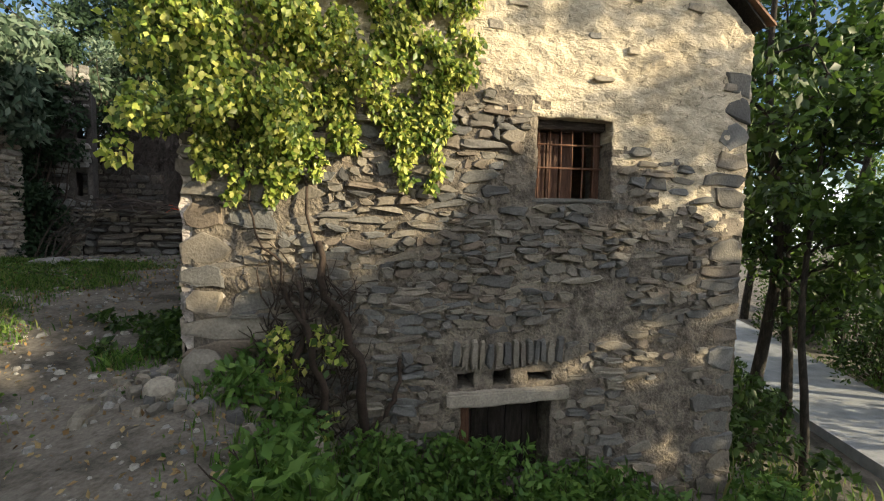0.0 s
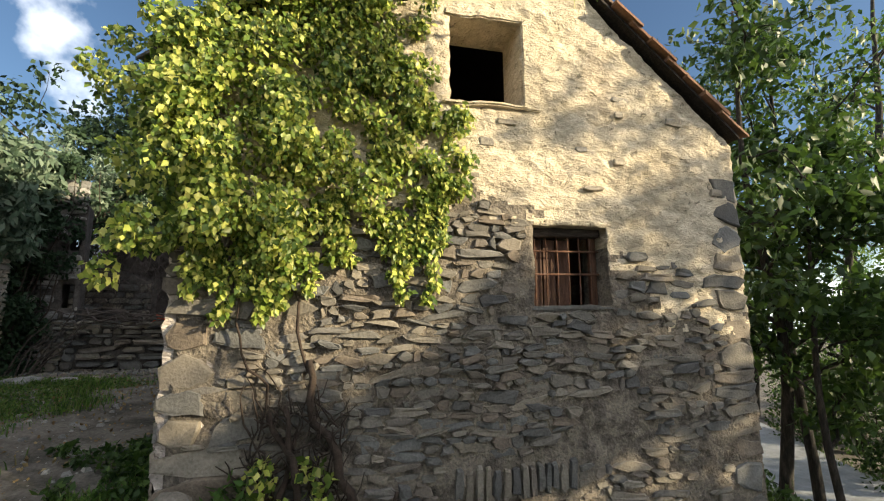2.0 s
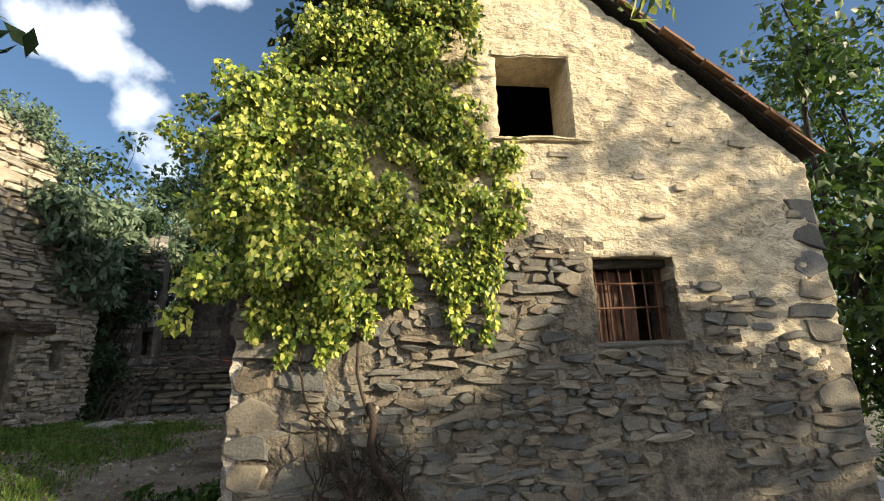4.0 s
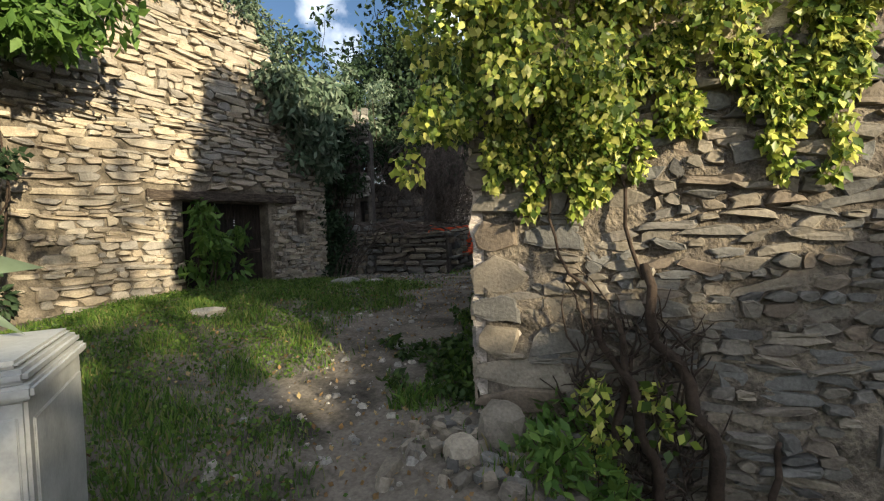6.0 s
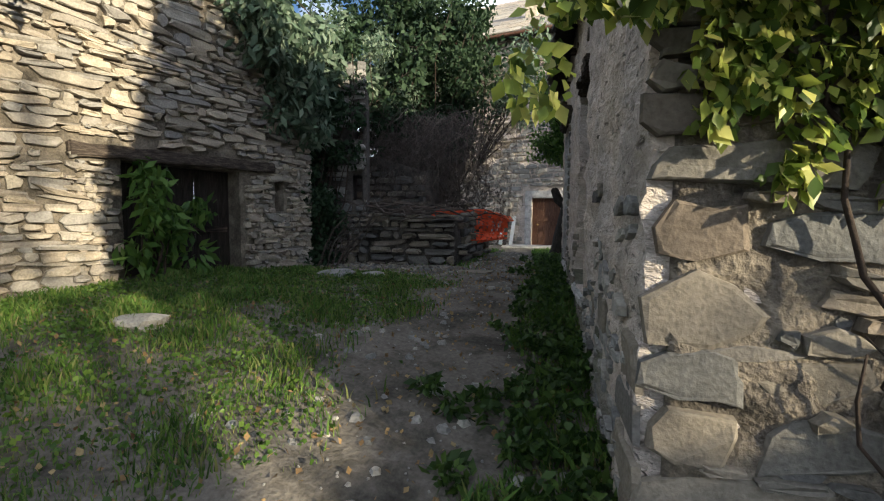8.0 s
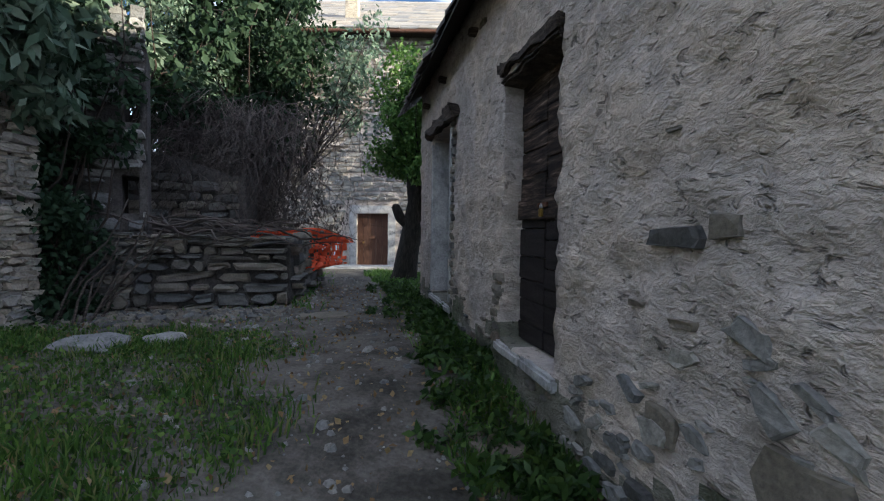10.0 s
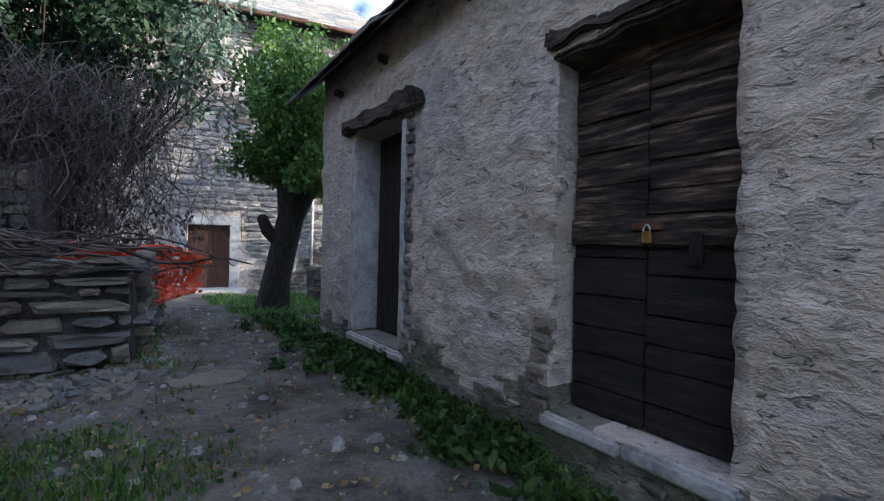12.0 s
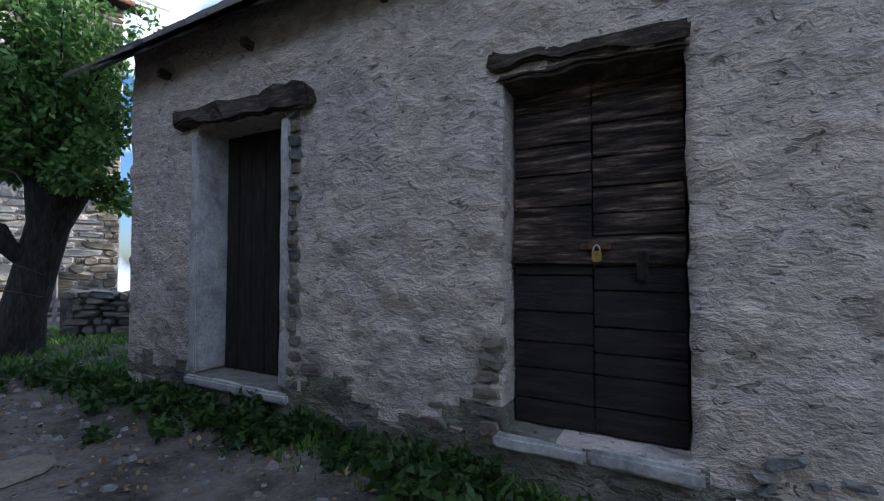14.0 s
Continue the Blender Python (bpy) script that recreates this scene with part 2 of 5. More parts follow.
def put(name, me, parent=None, m=None, label=""):
    ob = new(name, me)
    if parent is not None:
        ob.parent = parent
    if m is not None:
        ob.matrix_local = m
    if label:
        ob["label"] = label
    return ob


def part(name, bm, mat, parent=None, label="", m=None, smooth=False):
    me = bpy.data.meshes.new(name)
    bm.to_mesh(me)
    bm.free()
    me.materials.append(mat)
    if smooth:
        me.shade_smooth()
    return put(name, me, parent, m, label)


def box_bm(sx, sy, sz, centre=(0, 0, 0), bevel=0.008, rough=0.0, cuts=0, seed=0):
    """A bevelled box; rough and cuts give it a worn, uneven surface."""
    bm = bmesh.new()
    bmesh.ops.create_cube(bm, size=1)
    for v in bm.verts:
        v.co = Vector((v.co.x * sx, v.co.y * sy, v.co.z * sz))
    if cuts:
        longest = max(sx, sy, sz)
        axis = (sx, sy, sz).index(longest)
        bmesh.ops.subdivide_edges(bm, edges=[e for e in bm.edges if abs((e.verts[0].co - e.verts[1].co)[axis]) > 0.9 * longest], cuts=cuts, use_grid_fill=True)
    if bevel:
        bmesh.ops.bevel(bm, geom=[e for e in bm.edges if len(e.link_faces) == 2 and e.calc_face_angle(0) > 0.8], offset=bevel, segments=2, affect="EDGES")
    for v in bm.verts:
        if rough:
            v.co += rough * noise.noise_vector(v.co * 5 + Vector((seed * 3.7, seed, 0)))
        v.co += Vector(centre)
    return bm


def frame_matrix(origin, along, out):
    """Local x along a wall, y out of it, z up."""
    a, o = Vector(along).normalized(), Vector(out).normalized()
    m = Matrix((a, o, Vector((0, 0, 1)))).transposed().to_4x4()
    m.translation = Vector(origin)
    return m


def wall_mesh(name, mat, u0, u1, z0, top, thick, openings=(), step=0.14, relief=0.02, rate=3.0, seed=0.0, lean=0.0):
    """A wall in local x (along) and z, its face at y = 0 and its back at -thick; openings (u0, u1, z0, z1) go through it."""
    def marks(a, b, extra):
        c = [a + (b - a) * i / max(1, round((b - a) / step)) for i in range(max(1, round((b - a) / step)) + 1)]
        c = [x for x in c if all(abs(x - y) > step * 0.45 for y in extra)] + [y for y in extra if a <= y <= b]
        return sorted(set(c))
    ridge = max(top(u0 + (u1 - u0) * i / 60) for i in range(61))
    us = marks(u0, u1, sorted({x for o in openings for x in o[:2]} | {u0, u1}))
    zs = marks(z0, ridge, sorted({x for o in openings for x in o[2:]} | {z0, ridge}))
    verts, index, faces = [], {}, []

    def vert(i, j, back):
        key = (i, j, back)
        if key not in index:
            u, z = us[i], min(zs[j], top(us[i]))
            y = -thick
            if not back:
                p = Vector((u * rate, seed, z * rate * 1.4 + 0.2 * u))
                y = relief * (noise.noise(p) + 0.6 * noise.noise(p * 2.7) + 0.45 * noise.noise(p * 6.1) + 0.12 * noise.noise(p * 13)) + lean * (ridge - z)
                on_edge = any(abs(u - o[0]) < 1e-6 or abs(u - o[1]) < 1e-6 or abs(z - o[2]) < 1e-6 or abs(z - o[3]) < 1e-6 for o in openings)
                if on_edge:
                    u += 0.5 * relief * noise.noise(p * 2.1 + Vector((9, 0, 0)))
                    z += 0.5 * relief * noise.noise(p * 2.1 + Vector((0, 9, 0)))
            index[key] = len(verts)
            verts.append((u, y, z))
        return index[key]

    def solid(i, j):
        if not (0 <= i < len(us) - 1 and 0 <= j < len(zs) - 1):
            return False
        u, z = (us[i] + us[i + 1]) / 2, (zs[j] + zs[j + 1]) / 2
        if zs[j] >= max(top(us[i]), top(us[i + 1])) - 1e-6:
            return False
        return not any(o[0] < u < o[1] and o[2] < z < o[3] for o in openings)
    for i in range(len(us) - 1):
        for j in range(len(zs) - 1):
            if not solid(i, j):
                continue
            f = [vert(i, j, 0), vert(i + 1, j, 0), vert(i + 1, j + 1, 0), vert(i, j + 1, 0)]
            b = [vert(i, j, 1), vert(i + 1, j, 1), vert(i + 1, j + 1, 1), vert(i, j + 1, 1)]
            faces += [f[::-1], b]
            for (di, dj), (p, q) in {(0, -1): (0, 1), (1, 0): (1, 2), (0, 1): (2, 3), (-1, 0): (3, 0)}.items():
                if not solid(i + di, j + dj):
                    faces.append([f[p], f[q], b[q], b[p]])
    me = mesh_of(name, verts, faces, mat)
    for p in me.polygons:
        p.use_smooth = abs(p.normal.y) > 0.5
    return me


def unit_stone(seed, points=8, jitter=0.2, least=0.80):
    """A flat-faced rough stone: x and z from -0.5 to 0.5, y from 0 (in the wall) to 1."""
    r = random.Random(seed)
    ring = []
    for k in range(points):
        a = 2 * math.pi * k / points + r.uniform(-jitter, jitter)
        c, s = math.cos(a), math.sin(a)
        q = 0.5 / max(abs(c), abs(s)) ** 0.97
        q *= r.uniform(least, 1.0 + 0.4 * (0.80 - least))
        ring.append((c * q, s * q))
    verts = []
    for y, k in ((-0.6, 1.0), (0.75, 0.97), (1.0, 0.84)):
        for x, z in ring:
            verts.append((x * k, y + (r.uniform(-0.28, 0.22) if y > 0 else 0), z * k))
    faces = []
    for a in range(2):
        for k in range(points):
            n = (k + 1) % points
            faces.append((a * points + k, a * points + n, (a + 1) * points + n, (a + 1) * points + k)[::-1])
    faces.append(tuple(range(2 * points, 3 * points))[::-1])
    return verts, faces


STONES = [unit_stone(100 + i) for i in range(14)]
RUBBLE = [unit_stone(300 + i, 7 + i % 3, 0.32, 0.62) for i in range(24)]


def lay_stones(parent, base, rects, mat_one, mat_many, singly=300, name="stone", depth=(0.02, 0.05), seed=1, shapes=STONES, tilt=0.06):
    """Stones (u, z, w, h) on a wall's local plane: the first ones each an object, the others in one mesh."""
    r = random.Random(seed)
    shared = [mesh_of(name, *s, mat_one) for s in shapes] if singly else []
    verts, faces = [], []
    for k, (u, z, w, h) in enumerate(rects):
        i = r.randrange(len(shapes))
        d = r.uniform(*depth)
        m = base @ Matrix.Translation((u, 0.0, z)) @ Matrix.Rotation(r.gauss(0, tilt), 4, "Y") @ Matrix.Diagonal((w * r.choice((-1, 1)), d, h, 1))
        if k < singly:
            put(name, shared[i], parent, m)
        else:
            n = len(verts)
            verts += [m @ Vector(v) for v in shapes[i][0]]
            faces += [tuple(n + a for a in f) for f in shapes[i][1]]
    if verts:
        ob = put("small_stones", mesh_of("small_stones", verts, faces, mat_many), parent)
        ob["kind"] = "stuff"


def courses(u0, u1, z0, z1, heights, widths, keep, seed=1, gap=0.012, wave=0.03):
    r = random.Random(seed)
    out, z = [], z0
    while z < z1:
        h = r.uniform(*heights)
        u = u0 + r.uniform(-0.15, 0.0)
        while u < u1:
            w = r.uniform(*widths) * r.choice((0.5, 0.8, 1, 1.35))
            if 0.06 < u1 - u < w * 1.3:
                w = u1 - u
            hh = h * r.uniform(0.72, 1.35)
            cu, cz = u + w / 2, z + h / 2 + wave * noise.noise(Vector((u * 1.3, z, seed)))
            if cu - w / 2 > u0 - 0.02 and cu + w / 2 < u1 + 0.05 and keep(cu, cz, w, hh):
                out.append((cu, cz, w - gap, hh - gap))
            u += w
        z += h
    return out


def clear_of(openings, pad=0.02):
    return lambda u, z, w, h: not any(o[0] - pad < u + w / 2 and u - w / 2 < o[1] + pad and o[2] - pad < z + h / 2 and z - h / 2 < o[3] + pad for o in openings)


def tube(name, paths, mat, sides=6):
    """Tapered, bent tubes; each path is a list of (point, radius)."""
    verts, faces = [], []
    if isinstance(paths[0][1], (int, float)):
        paths = [paths]
    for path in paths:
        start = len(verts)
        for k, (p, r) in enumerate(path):
            p = Vector(p)
            a = Vector(path[max(0, k - 1)][0])
            b = Vector(path[min(len(path) - 1, k + 1)][0])
            d = (b - a).normalized() if (b - a).length > 1e-6 else Vector((0, 0, 1))
            x = d.orthogonal().normalized()
            y = d.cross(x)
            for s in range(sides):
                t = 2 * math.pi * s / sides
                verts.append(p + r * (math.cos(t) * x + math.sin(t) * y))
        for k in range(len(path) - 1):
            for s in range(sides):
                n = (s + 1) % sides
                faces.append((start + k * sides + s, start + k * sides + n, start + (k + 1) * sides + n, start + (k + 1) * sides + s))
        faces.append([start + (len(path) - 1) * sides + s for s in range(sides)])
    return mesh_of(name, verts, faces, mat, True)


def limb(rng, a, b, r0, r1, bend=0.12, n=7):
    a, b = Vector(a), Vector(b)
    off = Vector((rng.uniform(-50, 50), rng.uniform(-50, 50), 0))
    long = (b - a).length
    out = []
    for k in range(n):
        t = k / (n - 1)
        p = a.lerp(b, t) + bend * long * math.sin(math.pi * min(1, t * 1.0)) * noise.noise_vector(off + Vector((t * 2.2, 0, 0)))
        out.append((p, r0 + (r1 - r0) * t))
    return out


def leaf_mesh(name, centres, size, mat, seed=0, droop=0.4, long=1.5, face=None, spread=1.0):
    """Many small folded leaves, each of two triangles and a point, hanging as droop says; face turns them outward."""
    g = np.random.default_rng(seed)
    c = np.asarray(centres, float)
    n = len(c)
    d = g.normal(size=(n, 3)) * spread
    d[:, 2] -= droop * 2
    if face is not None:
        d += 0.4 * np.asarray(face)
    d /= np.linalg.norm(d, axis=1)[:, None]
    side = g.normal(size=(n, 3))
    if face is not None:
        side = np.cross(np.asarray(face) + 0.45 * g.normal(size=(n, 3)), d)
    else:
        side = np.cross(side, d)
    side /= np.linalg.norm(side, axis=1)[:, None] + 1e-9
    up = np.cross(d, side)
    s = size * g.uniform(0.55, 1.25, n)[:, None]
    a = c
    b = c + d * s * 0.45 * long + side * s * 0.42 + up * s * 0.10
    e = c + d * s * long
    f = c + d * s * 0.45 * long - side * s * 0.42 + up * s * 0.10
    verts = np.stack([a, b, e, f], 1).reshape(-1, 3)
    me = bpy.data.meshes.new(name)
    me.vertices.add(4 * n)
    me.vertices.foreach_set("co", verts.ravel())
    me.loops.add(6 * n)
    k = np.arange(n)[:, None] * 4
    me.loops.foreach_set("vertex_index", (k + np.array([0, 1, 2, 0, 2, 3])).ravel().astype(np.int32))
    me.polygons.add(2 * n)
    me.polygons.foreach_set("loop_start", (np.arange(2 * n) * 3).astype(np.int32))
    me.update(calc_edges=True)
    me.materials.append(mat)
    return me


def clumps(g, centres, radii, per, flat=1.0):
    """Points crowded towards the outside of uneven clumps."""
    out = []
    for c, r in zip(centres, radii):
        v = g.normal(size=(per, 3))
        v /= np.linalg.norm(v, axis=1)[:, None]
        v *= (r * g.uniform(0.35, 1.05, per) ** 0.6)[:, None]
        v[:, 2] *= flat
        out.append(np.asarray(c) + v)
    return np.concatenate(out)


def smooth(a, b, x):
    t = min(1.0, max(0.0, (x - a) / (b - a)))
    return t * t * (3 - 2 * t)


def ground_z(x, y):
    """The lie of the land: a lane that rises, a grassy bank beside it, and a steep slope down to the road."""
    z = 0.60 * smooth(1.0, 8.5, y) - 0.2 * smooth(12, 19, y)
    z += 0.42 * smooth(-2.6, -6.5, x) * (1 - smooth(4, 9, y))
    edge = -1.9 + 3.0 * (1 - smooth(-0.5, 3.6, y))
    d = x - edge
    if y > 11.5:
        d -= 3.0 * smooth(11.5, 16, y)
    if d > 0:
        z -= 2.15 * (1 - math.exp(-d / 2.2)) * smooth(0, 0.9, d) + 0.55 * max(0.0, d - 5.4)
    z = max(z, -3.05)
    return z + 0.035 * noise.noise(Vector((x * 0.9, y * 0.9, 0))) + 0.012 * noise.noise(Vector((x * 3.3, y * 3.3, 4)))


# ---- ground ----
def build_ground():
    xs = sorted(set([-90, -60, -40, -30, -22, -18, -15] + [round(-13 + 0.2 * i, 3) for i in range(141)] + [17, 20, 26, 36, 60, 100]))
    ys = sorted(set([-60, -40, -25, -18, -14] + [round(-10 + 0.2 * i, 3) for i in range(171)] + [26, 30, 36, 46, 60, 100]))
    verts = [(x, y, ground_z(x, y)) for y in ys for x in xs]
    n = len(xs)
    faces = [(j * n + i, j * n + i + 1, (j + 1) * n + i + 1, (j + 1) * n + i) for j in range(len(ys) - 1) for i in range(n - 1)]
    ob = put("ground", mesh_of("ground", verts, faces, M_EARTH, True))
    tagged(ob, "trodden grey-brown earth lane with small stones and banks", "ground", kind="structure")
    # the road below the slope
    pts = [((9.2, -8), 1.5), ((9.4, 6), 1.5), ((10.2, 12), 1.6), ((12.5, 22), 1.7), ((16, 40), 1.7), ((26, 90), 1.8)]
    v, f = [], []
    for (x, y), w in pts:
        for s in (-1, 1):
            for h in (-2.82, -3.4):
                v.append((x + s * w, y, h))
    for k in range(len(pts) - 1):
        a = 4 * k
        f += [(a, a + 2, a + 6, a + 4), (a, a + 4, a + 5, a + 1), (a + 2, a + 3, a + 7, a + 6)]
    ob = put("road", mesh_of("road", v, f, M_ROAD))
    tagged(ob, "pale sunlit asphalt road below the wooded slope", "road", kind="structure")


build_ground()

# ---- the gabled barn beside the lane ----
TURN_B = radians(12.5)
U, V = Vector((math.cos(TURN_B), math.sin(TURN_B), 0)), Vector((-math.sin(TURN_B), math.cos(TURN_B), 0))
CORNER = Vector((-2.25, 3.85, 0))
WIDE, LONG, RIDGE_U, RIDGE_Z, EAVE_L, EAVE_R = 5.8, 7.5, 2.6, 6.4, 3.95, 3.6
FRONT = frame_matrix(CORNER, U, -V)
SIDE = frame_matrix(CORNER, V, -U)


def gable_top(u):
    return EAVE_L + (RIDGE_Z - EAVE_L) * u / RIDGE_U if u < RIDGE_U else RIDGE_Z + (EAVE_R - RIDGE_Z) * (u - RIDGE_U) / (WIDE - RIDGE_U)


WINDOW = (3.26, 4.10, 1.76, 2.57)
LOFT = (2.42, 3.2, 3.82, 4.75)
CELLAR = (2.52, 3.5, -1.4, -0.36)
HOLES = [(2.48, 2.66, -0.16, -0.02), (2.86, 3.05, -0.16, 0.0), (3.22, 3.5, -0.14, -0.04)]
DOOR_BIG = (2.50, 3.45, 0.86, 2.90)
DOOR_SMALL = (5.28, 6.38, 0.84, 3.02)

barn = thing("barn", "old stone barn with rough lime plaster and a gable end, half covered in ivy", "barn", kind="structure")
front = put("wall_front", wall_mesh("wall_front", M_PLASTER, 0.09, WIDE, -2.6, gable_top, 0.5, [WINDOW, LOFT, CELLAR, *HOLES], 0.04, 0.035, 3.0), barn, FRONT, "rough plaster over field stones")
side = put("wall_side", wall_mesh("wall_side", M_PLASTER_GREY, 0.5, LONG, -0.6, lambda u: EAVE_L + 0.06, 0.45, [DOOR_BIG, DOOR_SMALL], 0.055, 0.034, 3.4, 5), barn, SIDE, "grey rough plaster wall")
put("wall_back", wall_mesh("wall_back", M_PLASTER_GREY, 0, WIDE, -2.6, gable_top, 0.4, (), 0.5, 0.02), barn, frame_matrix(CORNER + LONG * V, U, V))
put("wall_far_side", wall_mesh("wall_far_side", M_PLASTER, 0.5, LONG - 0.4, -3.2, lambda u: EAVE_R, 0.4, (), 0.5, 0.02), barn, frame_matrix(CORNER + WIDE * U, V, U))
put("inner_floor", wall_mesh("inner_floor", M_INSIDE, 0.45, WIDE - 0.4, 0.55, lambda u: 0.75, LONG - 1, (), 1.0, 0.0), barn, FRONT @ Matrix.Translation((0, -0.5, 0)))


def barn_roof():
    """Two planes of boards under ragged rows of stone slabs."""
    rng = random.Random(4)
    for name, eu, ez, mat in (("roof_lane", -0.26, EAVE_L - 0.27, M_SLATE), ("roof_road", WIDE + 0.05, EAVE_R + 0.0, M_TILE)):
        verts, faces = [], []
        ridge = Vector((RIDGE_U, 0, RIDGE_Z + 0.10))
        eave = Vector((eu, 0, ez + 0.06))
        rows, v0, v1 = 15, -0.14, LONG + 0.35
        slope = (ridge - eave)
        length = slope.length
        down = -slope.normalized()
        out = Vector((-down.z, 0, down.x)) if down.x > 0 else Vector((down.z, 0, -down.x))
        if out.z < 0:
            out = -out
        for r in range(rows):
            v = v0 + rng.uniform(-0.06, 0.02)
            top = length * (1 - (r + 1.35) / rows)
            bottom = length * (1 - r / rows)
            while v < v1:
                w = rng.uniform(0.22, 0.5)
                lo = bottom + rng.uniform(-0.05, 0.05) + (rng.uniform(0, 0.05) if r == 0 else 0)
                hi = max(0.0, top)
                t = rng.uniform(0.025, 0.05)
                base = len(verts)
                edge = 0.04 * rng.random()
                for a, b, lift in ((hi, v, 0), (hi, v + w, 0), (lo, v + w - edge, 0.05), (lo - 0.06, v + w / 2, 0.05), (lo, v + 0.02, 0.05)):
                    p = ridge + down * a + out * (0.03 + lift * 0.9)
                    verts += [FRONT @ Vector((p.x, -b, p.z)), FRONT @ Vector((p.x, -b, p.z)) + (Vector((0, 0, t)))]
                k = [base + 2 * i for i in range(5)]
                faces += [tuple(k), tuple(i + 1 for i in k[::-1])]
                for i in range(5):
                    j = (i + 1) % 5
                    faces.append((k[i], k[j], k[j] + 1, k[i] + 1))
                v += w
        put(name, mesh_of(name, verts, faces, mat), barn, None, "ragged stone slab roof" if mat is M_SLATE else "worn reddish roof slabs")["kind"] = "stuff"
    # boards that close the roof from below
    for name, eu, ez in (("roof_boards", -0.275, EAVE_L - 0.275), ("roof_boards", WIDE + 0.04, EAVE_R + 0.0)):
        a, b = Vector((RIDGE_U, 0, RIDGE_Z + 0.09)), Vector((eu, 0, ez + 0.065))
        v = [FRONT @ (p + Vector((0, -s, h))) for h in (0, 0.03) for p in (a, b) for s in (-0.10, LONG + 0.3)]
        put(name, mesh_of(name, v, [(0, 1, 3, 2), (4, 6, 7, 5), (0, 2, 6, 4), (1, 5, 7, 3), (2, 3, 7, 6), (0, 4, 5, 1)], M_WOOD_DARK), barn)
    for k, v in enumerate((1.6, 4.3, 5.7, 6.9)):
        bm = box_bm(0.07, 0.12, 0.08, bevel=0.012, rough=0.02, cuts=2, seed=k)
        part("rafter_end", bm, M_BEAM, barn, "", SIDE @ pose(v, 0.03, EAVE_L - 0.30, 8, 0, 0))


barn_roof()

# ---- left house, ruined, beside the grass ----
LEFT = frame_matrix((-8.62, 3.3, 0), (0.12, 0.993, 0), (0.993, -0.12, 0)) @ Matrix.Diagonal((1.12, 1, 1, 1))


def left_top(u):
    return 6.4 - 0.15 * u - (1.8 * smooth(2.9, 4.6, u)) - 0.8 * smooth(4.8, 5.6, u)


L_DOOR = (1.98, 3.45, 0.40, 2.26)
L_SLIT = (4.03, 4.19, 1.65, 2.15)
left_house = thing("ruined_house", "ruined house of pale stacked schist overgrown with shrubs", "house", kind="structure")
put("wall_lane", wall_mesh("wall_lane", M_MORTAR, 0, 4.7, -0.3, left_top, 0.5, [L_DOOR, L_SLIT], 0.2, 0.02), left_house, LEFT)
put("wall_end", wall_mesh("wall_end", M_MORTAR, 0.0, 5, -0.3, lambda u: 5.4 - 0.2 * u, 0.5, (), 0.4, 0.02), left_house, frame_matrix(LEFT @ Vector((0, -0.5, 0)), (-0.993, 0.12, 0), (-0.12, -0.993, 0)))

# ---- far house at the end of the lane ----
FAR = frame_matrix((-13.5, 20.3, 0), (1, 0.0, 0), (0, -1, 0))
F_DOOR = (6.72, 7.88, 0.42, 2.38)
F_WIN = (8.25, 8.95, 6.3, 7.9)
far_house = thing("far_house", "tall grey stone house with a slab roof across the lane", "house", kind="structure")
put("wall_front", wall_mesh("wall_front", M_PLASTER_GREY, 0, 11.6, -1, lambda u: 8.9, 0.5, [F_DOOR, F_WIN], 0.35, 0.03), far_house, FAR)
put("wall_gable", wall_mesh("wall_gable", M_PLASTER_GREY, 0.0, 8, -2, lambda u: 8.9, 0.5, (), 0.6, 0.03), far_house, frame_matrix((-1.9, 20.8, 0), (0, 1, 0), (1, 0, 0)))


# ---- barn: stones, window, doors ----
def stone_line(u):
    return 2.35 + 0.12 * u + 0.25 * noise.noise(Vector((u * 1.7, 3, 0))) if u < 3.2 else 2.3 + 0.5 * noise.noise(Vector((u * 1.4, 8, 0)))


def zone_material(ob, mat, inside):
    ob.data.materials.append(mat)
    for p in ob.data.polygons:
        if inside(p.center):
            p.material_index = 1


def bare_of_plaster(c):
    """Where the gable's plaster has fallen: all below an uneven line that drops towards the road."""
    grit = noise.noise(Vector((c.x * 7, c.z * 9, 3)))
    return c.z < stone_line(c.x) + 0.1 - 0.8 * smooth(3.9, 5.0, c.x) + 0.3 * grit


zone_material(front, M_FRONT_MORTAR, bare_of_plaster)
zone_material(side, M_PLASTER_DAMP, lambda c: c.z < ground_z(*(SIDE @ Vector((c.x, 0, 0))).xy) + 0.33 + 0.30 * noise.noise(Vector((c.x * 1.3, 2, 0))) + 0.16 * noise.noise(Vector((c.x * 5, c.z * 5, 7))))


